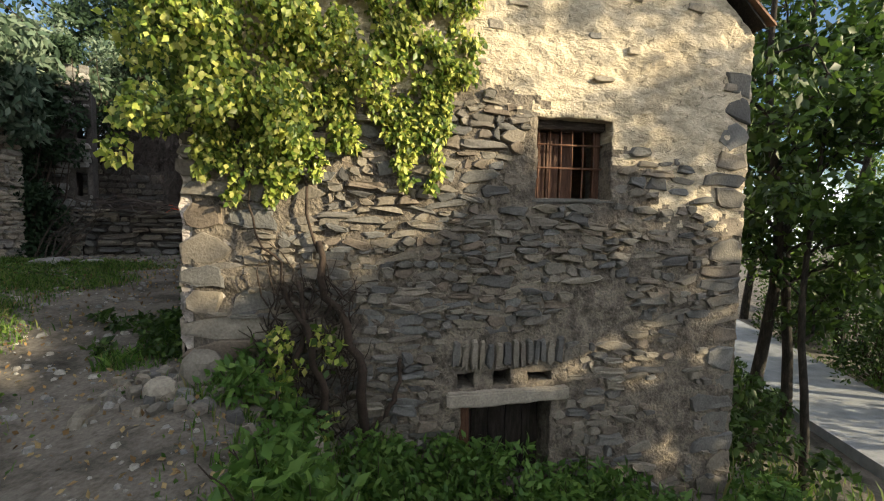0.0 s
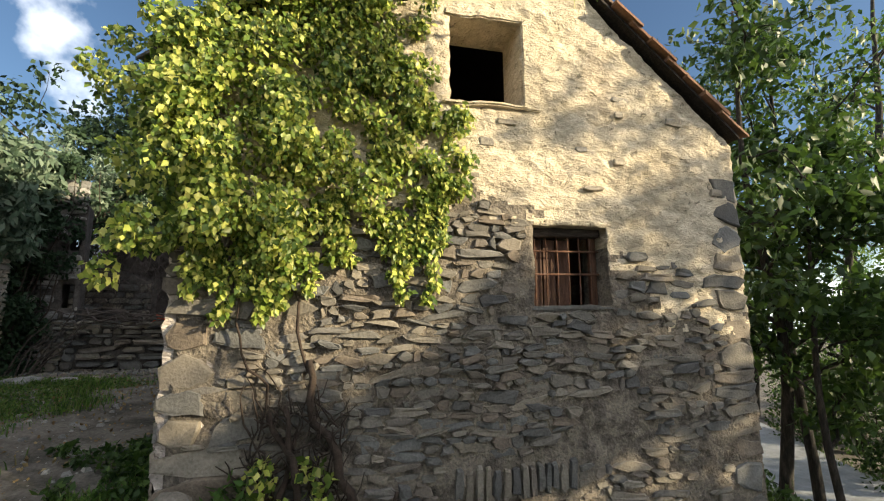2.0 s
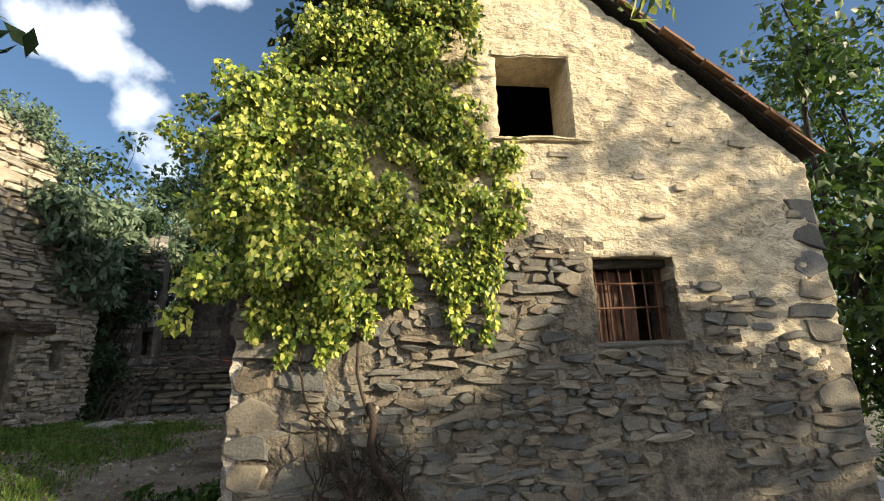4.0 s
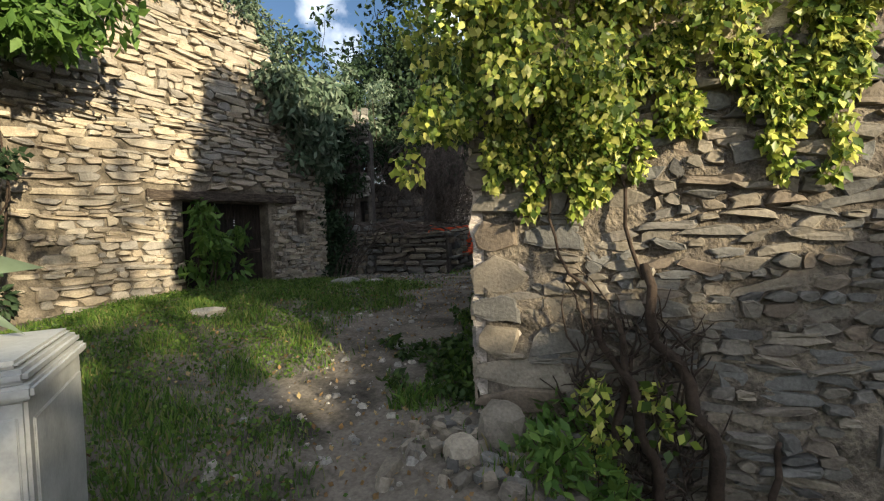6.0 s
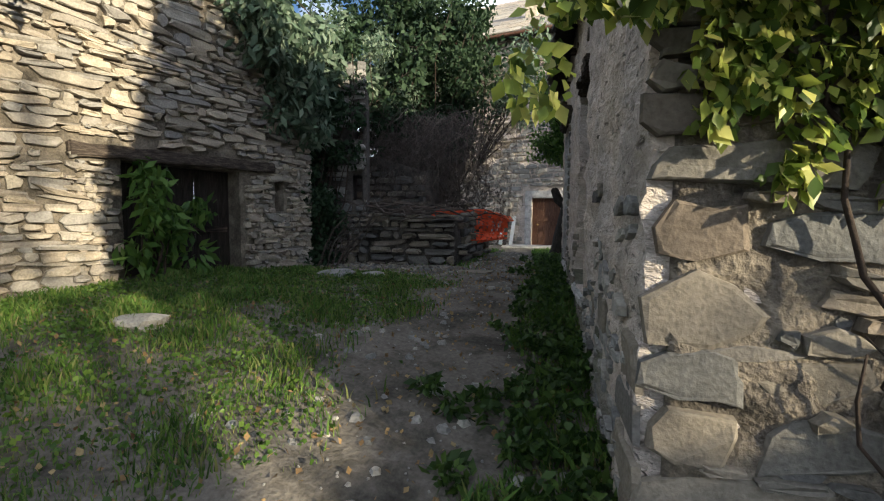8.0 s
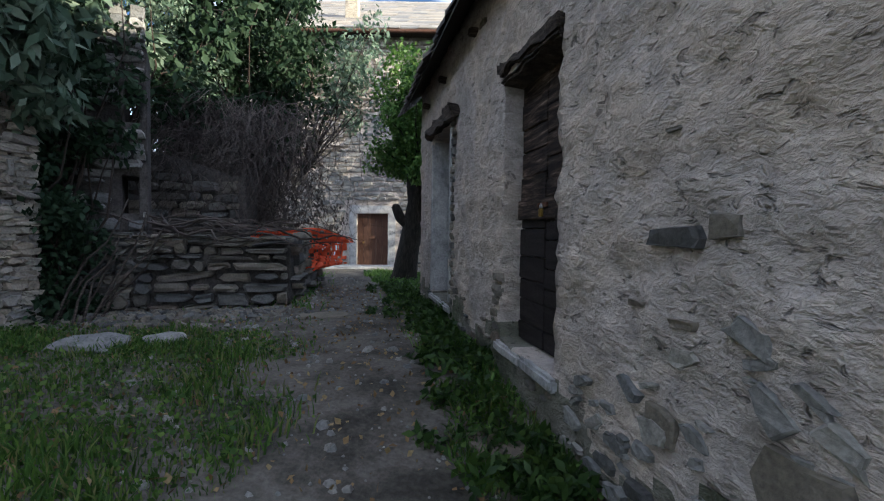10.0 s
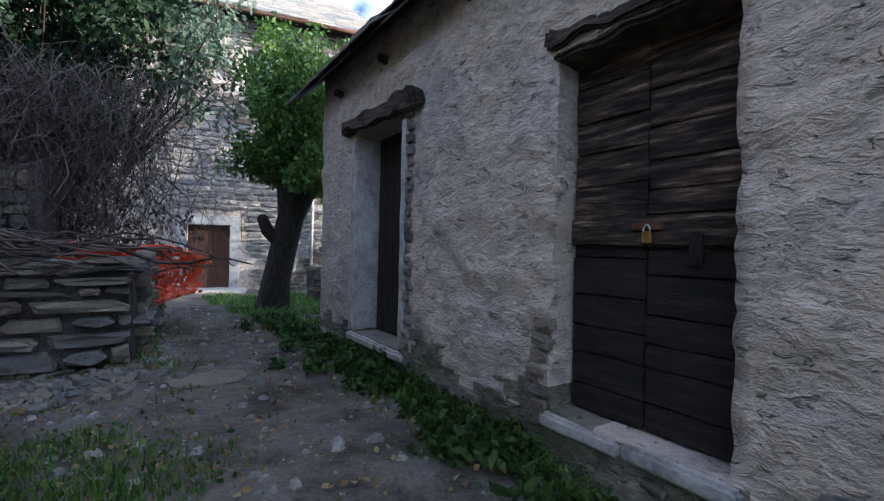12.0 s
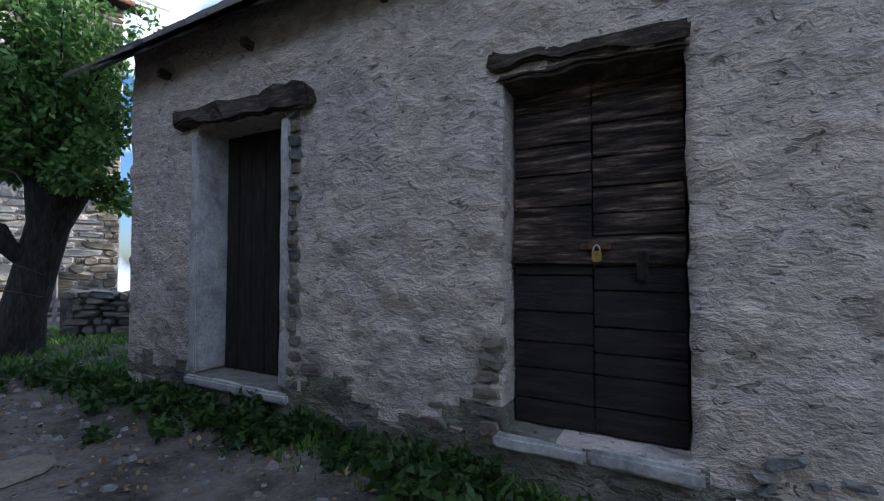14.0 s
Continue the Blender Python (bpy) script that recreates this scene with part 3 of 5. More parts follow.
def barn_front_stones():
    free = clear_of([WINDOW, LOFT, CELLAR, *HOLES, (2.4, 3.6, -0.4, 0.36)])
    rng = random.Random(9)

    def keep(u, z, w, h):
        if not free(u, z, w, h) or z > stone_line(u):
            return False
        if u > 3.3 and noise.noise(Vector((u * 1.1, z * 1.3, 2))) > 0.22:
            return False
        return rng.random() < (0.95 if u < 4.3 else 0.8)
    # corner blocks, the lower ones large
    z, quoins = -0.35, []
    while z < 3.7:
        low = z < 1.7
        h = rng.uniform(0.13, 0.30) if low else rng.uniform(0.09, 0.2)
        w = rng.uniform(0.35, 0.80) if low else rng.uniform(0.2, 0.46)
        quoins.append((w / 2 - 0.02, z + h / 2, w, h + 0.015))
        if low and rng.random() < 0.7:
            w2 = rng.uniform(0.3, 0.6)
            quoins.append((w + w2 / 2, z + h / 2, w2, h * rng.uniform(0.7, 1.0)))
        z += h
    z = -2.0
    while z < 3.1:
        h = rng.uniform(0.14, 0.34)
        w = rng.uniform(0.3, 0.62)
        quoins.append((WIDE - w / 2 + 0.01, z + h / 2, w, h + 0.01))
        z += h
    corner = clear_of([(q[0] - q[2] / 2, q[0] + q[2] / 2, q[1] - q[3] / 2, q[1] + q[3] / 2) for q in quoins], -0.05)
    rects = courses(0.1, 5.6, -2.2, 3.2, (0.05, 0.12), (0.12, 0.36), lambda *q: keep(*q) and corner(*q), 3, -0.004, 0.14)
    rects.sort(key=lambda q: abs(q[0] - 1.6) + 0.5 * abs(q[1] - 1.0))
    lay_stones(barn, FRONT, quoins, M_STONE, M_STONE_MANY, 60, "stone", (0.012, 0.04), 4, RUBBLE, 0.04)
    lay_stones(barn, FRONT, rects, M_STONE, M_STONE_MANY, 260, "stone", (0.012, 0.06), 5, RUBBLE, 0.13)
    # upright stones over the vent holes
    u, ups = 2.42, []
    while u < 3.55:
        w = rng.uniform(0.05, 0.09)
        ups.append((u + w / 2, 0.17 + rng.uniform(-0.02, 0.02), w, rng.uniform(0.26, 0.33)))
        u += w + 0.012
    lay_stones(barn, FRONT, ups, M_STONE, M_STONE_MANY, 40, "vent_stone", (0.03, 0.06), 6)
    # a few stones that show through the plaster
    few = [(rng.uniform(0.3, 5.6), rng.uniform(2.6, 4.4), rng.uniform(0.12, 0.26), rng.uniform(0.05, 0.1)) for _ in range(26)]
    few = [f for f in few if f[1] < gable_top(f[0]) - 0.3 and free(*f)]
    lay_stones(barn, FRONT, few, M_PALE, M_PALE_MANY, 40, "stone", (0.018, 0.03), 7)
    # side wall: stones at the corner and near the foot
    free = clear_of([DOOR_BIG, DOOR_SMALL], 0.05)
    z, q = 0.0, []
    while z < 0.9:
        h = rng.uniform(0.13, 0.26)
        w = rng.uniform(0.3, 0.6)
        q.append((w / 2 - 0.01, z + h / 2, w, h - 0.015))
        z += h
    spots = []
    for _ in range(420):
        u, z = rng.uniform(0.3, 7.4), rng.uniform(0.3, 3.7)
        w = rng.uniform(0.06, 0.26)
        s = (u, z, w, w * rng.uniform(0.22, 0.45))
        low = z < ground_z(*(SIDE @ Vector((u, 0, 0))).xy) + 0.45
        if free(*s) and (low or rng.random() < 0.035):
            if all(abs(s[0] - o[0]) > (s[2] + o[2]) / 2 or abs(s[1] - o[1]) > (s[3] + o[3]) / 2 for o in spots):
                spots.append(s)
    spots += [(1.50, 1.70, 0.30, 0.09), (1.27, 1.74, 0.14, 0.10), (0.98, 1.0, 0.34, 0.22), (1.55, 0.95, 0.2, 0.16)]
    flags = []
    for _ in range(150):
        u = rng.uniform(0.15, 2.3)
        w = rng.uniform(0.08, 0.24)
        f = (u, 0.35 + 1.5 * rng.random() ** 1.5 * (1 - 0.25 * u), w, w * rng.uniform(0.25, 0.6))
        if free(*f) and all(abs(f[0] - o[0]) > 0.45 * (f[2] + o[2]) or abs(f[1] - o[1]) > 0.45 * (f[3] + o[3]) for o in flags):
            flags.append(f)
    lay_stones(barn, SIDE, flags, M_FAR, M_FAR_MANY, 120, "stone", (0.018, 0.030), 9, RUBBLE, 0.3)
    lay_stones(barn, SIDE, q + spots, M_STONE, M_STONE_MANY, 220, "stone", (0.015, 0.034), 8)


def barn_inner_wall():
    me = wall_mesh("wall_inner", M_PLASTER_GREY, 0.02, 0.5, -0.6, lambda u: EAVE_L + 0.06, 0.4, (), 0.055, 0.034, 3.4, 5)
    put("wall_corner", me, barn, SIDE)


barn_inner_wall()


def beam(name, w, d, h, mat, m, parent=None, label="", category="beam", seed=0, rough=0.03):
    bm = box_bm(w, d, h, bevel=0.02, rough=rough, cuts=14, seed=seed)
    ob = part(name, bm, mat, parent, label if parent is not None else "", None, False)
    if parent is None:
        ob.matrix_world = m
        tagged(ob, label, category)
    else:
        ob.matrix_local = m
    return ob


def plank_door(name, base, u0, u1, z0, z1, back, mat, label, rows=None, cols=None, seed=0, low=0):
    """A leaf of planks (rows lie, cols stand) on a wall's plane, set back from its face."""
    rng = random.Random(seed)
    door = new(name)
    door.matrix_world = base @ pose((u0 + u1) / 2, -back, z0)
    tagged(door, label, "door")
    w, h = u1 - u0, z1 - z0
    if rows:
        z = 0.0
        for half in range(cols or 1):
            z, ww = 0.0, w / (cols or 1)
            while z < h - 0.02:
                ph = min(h - z, rng.uniform(*rows))
                bm = box_bm(ww - 0.006, 0.035, ph - 0.005, bevel=0.006, rough=0.005, cuts=6, seed=seed + z)
                part("plank", bm, M_WOOD_LOW if low and z + ph / 2 < low else mat, door, "", pose(-w / 2 + ww * (half + 0.5), rng.uniform(-0.006, 0.006), z + ph / 2, 0, rng.uniform(-0.25, 0.25), 0))
                z += ph
    else:
        n = cols
        for k in range(n):
            ww = w / n
            bm = box_bm(ww - 0.006, 0.035, h, bevel=0.006, rough=0.005, cuts=5, seed=seed + k)
            part("plank", bm, mat, door, "", pose(-w / 2 + ww * (k + 0.5), rng.uniform(-0.006, 0.006), h / 2))
    return door, w, h


def barn_doors():
    d, w, h = plank_door("barn_door", SIDE, DOOR_BIG[0] + 0.01, DOOR_BIG[1] - 0.01, DOOR_BIG[2] + 0.01, DOOR_BIG[3], 0.17, M_WOOD, "closed double barn door of dark weathered planks with a padlock", (0.12, 0.22), 2, 3, 0.97)
    bm = box_bm(w, 0.03, 0.15, bevel=0.006)
    part("cross_board", bm, M_WOOD, d, "", pose(0, 0.03, 1.02))
    bm = box_bm(0.16, 0.012, 0.035, bevel=0.004)
    part("hasp", bm, M_IRON, d, "rusty iron hasp", pose(-0.02, 0.055, 1.04))
    lock = part("padlock", box_bm(0.05, 0.022, 0.06, bevel=0.006), M_BRASS, d, "brass padlock", pose(-0.03, 0.072, 0.985))
    arc = [((0.018 * math.cos(a), 0, 0.03 + 0.032 * math.sin(a)), 0.005) for a in [math.pi * k / 8 for k in range(9)]]
    put("shackle", tube("shackle", arc, M_SLAB, 6), lock)
    part("wooden_catch", box_bm(0.06, 0.03, 0.16, bevel=0.008), M_WOOD_DARK, d, "", pose(-0.26, 0.05, 0.93))
    plank_door("side_door", SIDE, DOOR_SMALL[0] + 0.01, DOOR_SMALL[1] - 0.01, DOOR_SMALL[2], DOOR_SMALL[3], 0.30, M_WOOD_DARK, "closed dark plank door deep in the wall", None, 6, 5)
    # lintels
    beam("lintel", 1.06, 0.14, 0.10, M_BEAM, SIDE @ pose(3.0, -0.03, 2.98, 0, -3.0, 0), None, "cracked grey oak lintel over the barn door", "lintel", 1, 0.05)
    beam("lintel", 1.02, 0.22, 0.05, M_BEAM, SIDE @ pose(2.99, -0.08, 2.89, 6, -1.0, 0), None, "thin weathered board under the barn door lintel", "lintel", 2)
    beam("lintel", 1.72, 0.16, 0.15, M_BEAM, SIDE @ pose(5.83, 0.02, 3.12, 0, -1.5, 0), None, "dark rotten beam over the side door", "lintel", 3, 0.07)
    # thresholds
    for u0, u1, z, n in ((2.44, 3.52, 0.86, 2), (5.2, 6.5, 0.84, 1)):
        for k in range(n):
            w = (u1 - u0) / n
            ob = part("door_sill", box_bm(w - 0.012, 0.34, 0.085, bevel=0.018, rough=0.014, cuts=5, seed=k), M_SLAB)
            ob.matrix_world = SIDE @ pose(u0 + w * (k + 0.5), -0.125, z - 0.055, -2, 0, 0)
            tagged(ob, "pale worn stone sill under a door", "door sill")
    # smooth pale render round the reveals of the side door
    for u, name in ((DOOR_SMALL[0] - 0.03, "jamb_render"), (DOOR_SMALL[1] + 0.03, "jamb_render")):
        part(name, box_bm(0.10, 0.03, 2.1, bevel=0.01, rough=0.01, cuts=8, seed=u), M_SLAB, barn, "smooth pale render", SIDE @ pose(u, 0.012, 1.92))
    part("jamb_render", box_bm(0.024, 0.29, 2.12, bevel=0.006, rough=0.008, cuts=8), M_SLAB, barn, "smooth pale render in the reveal", SIDE @ pose(DOOR_SMALL[1] - 0.008, -0.15, 1.93))
    # rough edge of bare stones beside the jambs
    rng = random.Random(3)
    rects = [(DOOR_SMALL[0] - 0.13 + rng.uniform(-0.02, 0.03), 0.9 + 0.11 * k, rng.uniform(0.06, 0.13), rng.uniform(0.07, 0.1)) for k in range(20)]
    rects += [(DOOR_BIG[1] + 0.08 + rng.uniform(-0.02, 0.03), 0.85 + 0.1 * k, rng.uniform(0.12, 0.2), rng.uniform(0.07, 0.1)) for k in range(6)]
    lay_stones(barn, SIDE, rects, M_STONE, M_STONE_MANY, 40, "stone", (0.02, 0.04), 12)


barn_doors()


def barn_window():
    """A barred window with a board lintel and closed red-brown shutters behind."""
    u0, u1, z0, z1 = WINDOW
    win = new("window_1")
    win.matrix_world = FRONT @ pose((u0 + u1) / 2, -0.22, z0)
    tagged(win, "small barred window with brown wooden shutters in the stone wall", "window", kind="structure")
    w, h = u1 - u0, z1 - z0
    for x in (-w / 2 + 0.04, w / 2 - 0.04):
        part("window_frame", box_bm(0.07, 0.07, h, bevel=0.008), M_WOOD_BROWN, win, "", pose(x, -0.03, h / 2))
    part("window_lintel", box_bm(w, 0.14, 0.10, bevel=0.012, rough=0.012, cuts=5), M_BEAM, win, "", pose(0, 0.03, h - 0.04))
    for k in range(3):
        ww = (w - 0.16) / 4.4
        part("shutter_board", box_bm(ww - 0.012, 0.03, h - 0.1, bevel=0.005, rough=0.006, cuts=4, seed=k), M_WOOD_BROWN, win, "", pose(-w / 2 + 0.08 + ww * (k + 0.5), -0.08, (h - 0.1) / 2))
    for k in range(6):
        x = -w / 2 + 0.1 + k * (w - 0.2) / 5
        put("bar", tube("bar", [((x, 0.03, 0), 0.009), ((x + 0.006, 0.03, h * 0.5), 0.009), ((x, 0.03, h - 0.05), 0.009)], M_IRON), win)
    for z in (h * 0.40, h * 0.70):
        put("cross_bar", tube("cross_bar", [((-w / 2, 0.035, z), 0.011), ((w / 2, 0.035, z + 0.01), 0.011)], M_IRON), win)
    part("window_sill", box_bm(w + 0.1, 0.3, 0.05, bevel=0.015, rough=0.015, cuts=5), M_STONE, win, "stone sill", pose(0, 0.09, -0.03))
    # loft opening
    u0, u1, z0, z1 = LOFT
    loft = new("window_2")
    loft.matrix_world = FRONT @ pose((u0 + u1) / 2, 0, z0)
    tagged(loft, "open dark loft hatch with a plastered surround in the gable", "window", kind="structure")
    w, h = u1 - u0, z1 - z0
    part("surround", box_bm(0.19, 0.05, h + 0.1, bevel=0.012, rough=0.012, cuts=5), M_PLASTER, loft, "", pose(w / 2 + 0.10, 0.02, h / 2))
    part("window_sill", box_bm(w + 0.24, 0.30, 0.045, bevel=0.015, rough=0.03, cuts=7), M_PLASTER, loft, "", pose(0.04, -0.10, -0.03))
    part("window_lintel", box_bm(w + 0.2, 0.2, 0.09, bevel=0.015, rough=0.03, cuts=7), M_PLASTER, loft, "", pose(0.05, -0.07, h + 0.045))
    # cellar opening
    u0, u1, z0, z1 = CELLAR
    cel = new("window_3")
    cel.matrix_world = FRONT @ pose((u0 + u1) / 2, 0, z0)
    tagged(cel, "low cellar opening with a stone lintel and a brown wooden jamb", "window", kind="structure")
    w, h = u1 - u0, z1 - z0
    part("window_lintel", box_bm(w + 0.34, 0.22, 0.15, bevel=0.02, rough=0.025, cuts=7), M_PALE, cel, "long stone lintel", pose(0.02, -0.03, h + 0.09))
    part("window_frame", box_bm(0.10, 0.12, h, bevel=0.01, rough=0.01, cuts=4), M_WOOD_BROWN, cel, "reddish wooden jamb", pose(-w / 2 + 0.06, -0.1, h / 2))
    for k in range(5):
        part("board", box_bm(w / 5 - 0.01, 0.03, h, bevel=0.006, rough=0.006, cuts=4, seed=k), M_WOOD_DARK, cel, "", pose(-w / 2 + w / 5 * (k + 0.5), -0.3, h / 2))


barn_window()


# ---- plants ----
def vine_on_barn():
    rng, g = random.Random(21), np.random.default_rng(21)
    ivy = thing("ivy", "thick yellow-green ivy hanging over the barn's gable wall", "ivy")
    centres, radii = [], []
    while len(centres) < 250:
        u, z = rng.uniform(-0.12, 2.6), 1.75 + 4.15 * rng.random() ** 0.8
        low = 2.28 + 0.25 * max(0, u - 0.9) ** 1.2 + 0.3 * noise.noise(Vector((u * 2.5, 0, 3)))
        right = 2.55 - 0.3 * max(0, 2.8 - z) if z < 3.7 else 2.2
        high = 4.1 + 1.7 * smooth(-0.2, 1.4, u)
        if u > right or z < low or z > high or (2.5 < u and 3.7 < z < 4.9):
            continue
        bulge = 0.12 + 0.52 * math.exp(-((u - 0.5) / 0.8) ** 2 - ((z - 3.1) / 1.1) ** 2)
        centres.append(FRONT @ Vector((u, rng.uniform(0.02, bulge) + (0.15 if z > 4.6 else 0), z)))
        radii.append(rng.uniform(0.12, 0.23) * (1 - 0.4 * smooth(1.2, 2.2, u)))
    # strands that hang down
    for _ in range(46):
        u = rng.uniform(0.0, 2.35)
        z = 2.2 + 0.25 * max(0, u - 0.9) ** 1.2 + rng.uniform(-0.1, 0.5)
        for k in range(rng.randrange(2, 7)):
            centres.append(FRONT @ Vector((u + rng.uniform(-0.04, 0.04), 0.07, z - 0.13 * k)))
            radii.append(0.075)
    # tufts that reach out over the lane
    for u, y, z in ((-0.32, 0.2, 2.3), (-0.40, 0.15, 2.05), (-0.2, 0.25, 2.45), (-0.25, 0.1, 2.8), (-0.15, 0.3, 2.25), (-0.2, 0.2, 3.3), (-0.2, 0.1, 3.9), (-0.35, 0.15, 3.0), (-0.5, 0.1, 3.55), (-0.65, 0.1, 3.75), (-0.3, 0.2, 3.6), (-0.45, 0.1, 4.0), (-0.2, 0.2, 4.3)):
        centres.append(FRONT @ Vector((u, y, z)))
        radii.append(0.13)
    per = [int(34 + 3100 * r * r) for r in radii]
    pts = np.concatenate([clumps(g, [c], [r], p) for c, r, p in zip(centres, radii, per)])
    inv = FRONT.inverted()
    keep = np.array([(inv @ Vector(p)).y > -0.02 or (inv @ Vector(p)).x < -0.05 or (inv @ Vector(p)).z > gable_top(max(0, (inv @ Vector(p)).x)) for p in pts])
    pts = pts[keep]
    face = -np.array(V)
    put("leaves", leaf_mesh("leaves", pts, 0.053, M_IVY, 5, 0.75, 1.35, face + np.array([0.5, 0, 0])), ivy)["kind"] = "stuff"
    # dark leaves over the roof's edge
    top = [FRONT @ Vector((rng.uniform(0.3, 2.3), rng.uniform(-0.9, 0.25), rng.uniform(5.0, 6.7))) for _ in range(40)]
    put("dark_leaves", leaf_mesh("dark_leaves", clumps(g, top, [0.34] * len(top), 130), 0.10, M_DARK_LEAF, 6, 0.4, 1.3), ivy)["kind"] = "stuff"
    # stems
    paths = []
    for a, b, c, r in (((1.62, 0.10, -0.75), (1.42, 0.13, 0.35), (1.15, 0.08, 1.3), 0.05), ((1.25, 0.12, -0.75), (1.1, 0.16, 0.2), (0.85, 0.1, 0.9), 0.042), ((1.0, 0.14, -0.6), (0.95, 0.16, 0.1), (0.98, 0.1, 0.95), 0.036), ((1.62, 0.12, -0.5), (1.85, 0.1, -0.2), (1.9, 0.08, 0.2), 0.028), ((1.15, 0.08, 1.2), (1.05, 0.08, 1.8), (0.7, 0.07, 2.5), 0.014), ((0.85, 0.1, 0.8), (0.6, 0.08, 1.5), (0.5, 0.07, 2.2), 0.012)):
        p = limb(rng, a, b, r, r * 0.85, 0.2, 7) + limb(rng, b, c, r * 0.85, r * 0.55, 0.2, 7)[1:]
        paths.append([(FRONT @ Vector(q), s) for q, s in p])
    for _ in range(190):
        u, z = rng.uniform(0.7, 1.45), rng.uniform(-0.6, 0.9)
        e = (u + rng.uniform(-0.25, 0.25), rng.uniform(0.05, 0.22), z + rng.uniform(-0.1, 0.45))
        paths.append([(FRONT @ Vector(q), s) for q, s in limb(rng, (u, 0.1, z), e, 0.010, 0.004, 0.3, 5)])
    for k, p in enumerate(paths[:6]):
        put("stem", tube("stem", [p], M_STEM, 8), ivy)
    put("stem_tangle", tube("stem_tangle", paths[6:], M_STEM, 4), ivy)["kind"] = "stuff"
    low = [FRONT @ Vector((rng.uniform(0.75, 1.35), rng.uniform(0.1, 0.25), rng.uniform(-0.6, 0.5))) for _ in range(16)]
    put("low_leaves", leaf_mesh("low_leaves", clumps(g, low, [0.12] * len(low), 26), 0.07, M_IVY, 7, 0.5, 1.2), ivy)["kind"] = "stuff"


vine_on_barn()


def tree(name, label, base, height, radius, crown, leaf, mat, count, seed, bare=0.35, limbs=9, flat=1.2, lean=(0, 0), clump=0.55):
    """A tapered trunk, limbs that fork, and a crown of leaf clumps with gaps; crown is its half width."""
    rng, g = random.Random(seed), np.random.default_rng(seed)
    t = thing(name, label, "tree", base)
    tip = Vector((lean[0] * height, lean[1] * height, height))
    trunk = limb(rng, (0, 0, -0.4), tip * 0.95, radius, radius * 0.18, 0.06, 12)
    put("trunk", tube("trunk", [trunk], M_BARK, 9), t)
    centres, twigs = [], []
    for k in range(limbs):
        f = bare + (0.97 - bare) * (k + rng.random() * 0.6) / limbs
        a, r = trunk[min(11, int(f * 11))]
        d = 2 * math.pi * (k * 0.382 + rng.uniform(-0.1, 0.1))
        reach = crown * (1.0 - 0.55 * abs(f - 0.55)) * rng.uniform(0.75, 1.1)
        e = Vector(a) + Vector((math.cos(d) * reach, math.sin(d) * reach, height * rng.uniform(0.03, 0.16)))
        path = limb(rng, a, e, r * 0.55, 0.014, 0.16, 7)
        put("branch", tube("branch", [path], M_BARK, 6), t)
        for q, s in path[2:]:
            centres.append(Vector(q))
            for _ in range(2):
                b = Vector(q) + Vector((rng.gauss(0, 1), rng.gauss(0, 1), rng.gauss(0.1, 0.6))) * crown * 0.22
                centres.append(b)
                twigs.append(limb(rng, q, b, 0.012, 0.004, 0.2, 4))
    put("twig_mass", tube("twig_mass", twigs, M_BARK, 4), t)["kind"] = "stuff"
    per = max(8, count // len(centres))
    radii = [clump * rng.uniform(0.5, 1.15) * crown / 2.2 for _ in centres]
    put("crown", leaf_mesh("crown", clumps(g, centres, radii, per, 0.8), leaf, mat, seed, 0.35, 1.5), t)["kind"] = "stuff"
    return t


def shrub(name, label, spots, radius, leaf, mat, per, seed, stems=None, droop=0.4, long=1.6, category="shrub"):
    rng, g = random.Random(seed), np.random.default_rng(seed)
    s = thing(name, label, category)
    c = [Vector(p) + Vector((rng.gauss(0, 0.1), rng.gauss(0, 0.1), rng.gauss(0, 0.1))) for p in spots]
    put("leaves", leaf_mesh("leaves", clumps(g, c, [radius * rng.uniform(0.7, 1.2) for _ in c], per), leaf, mat, seed, droop, long), s)["kind"] = "stuff"
    if stems:
        foot = [Vector(p) for p in stems]
        put("stem_tangle", tube("stem_tangle", [limb(rng, rng.choice(foot), q, 0.022, 0.006, 0.2, 6) for q in c], M_STEM, 5), s)["kind"] = "stuff"
    return s


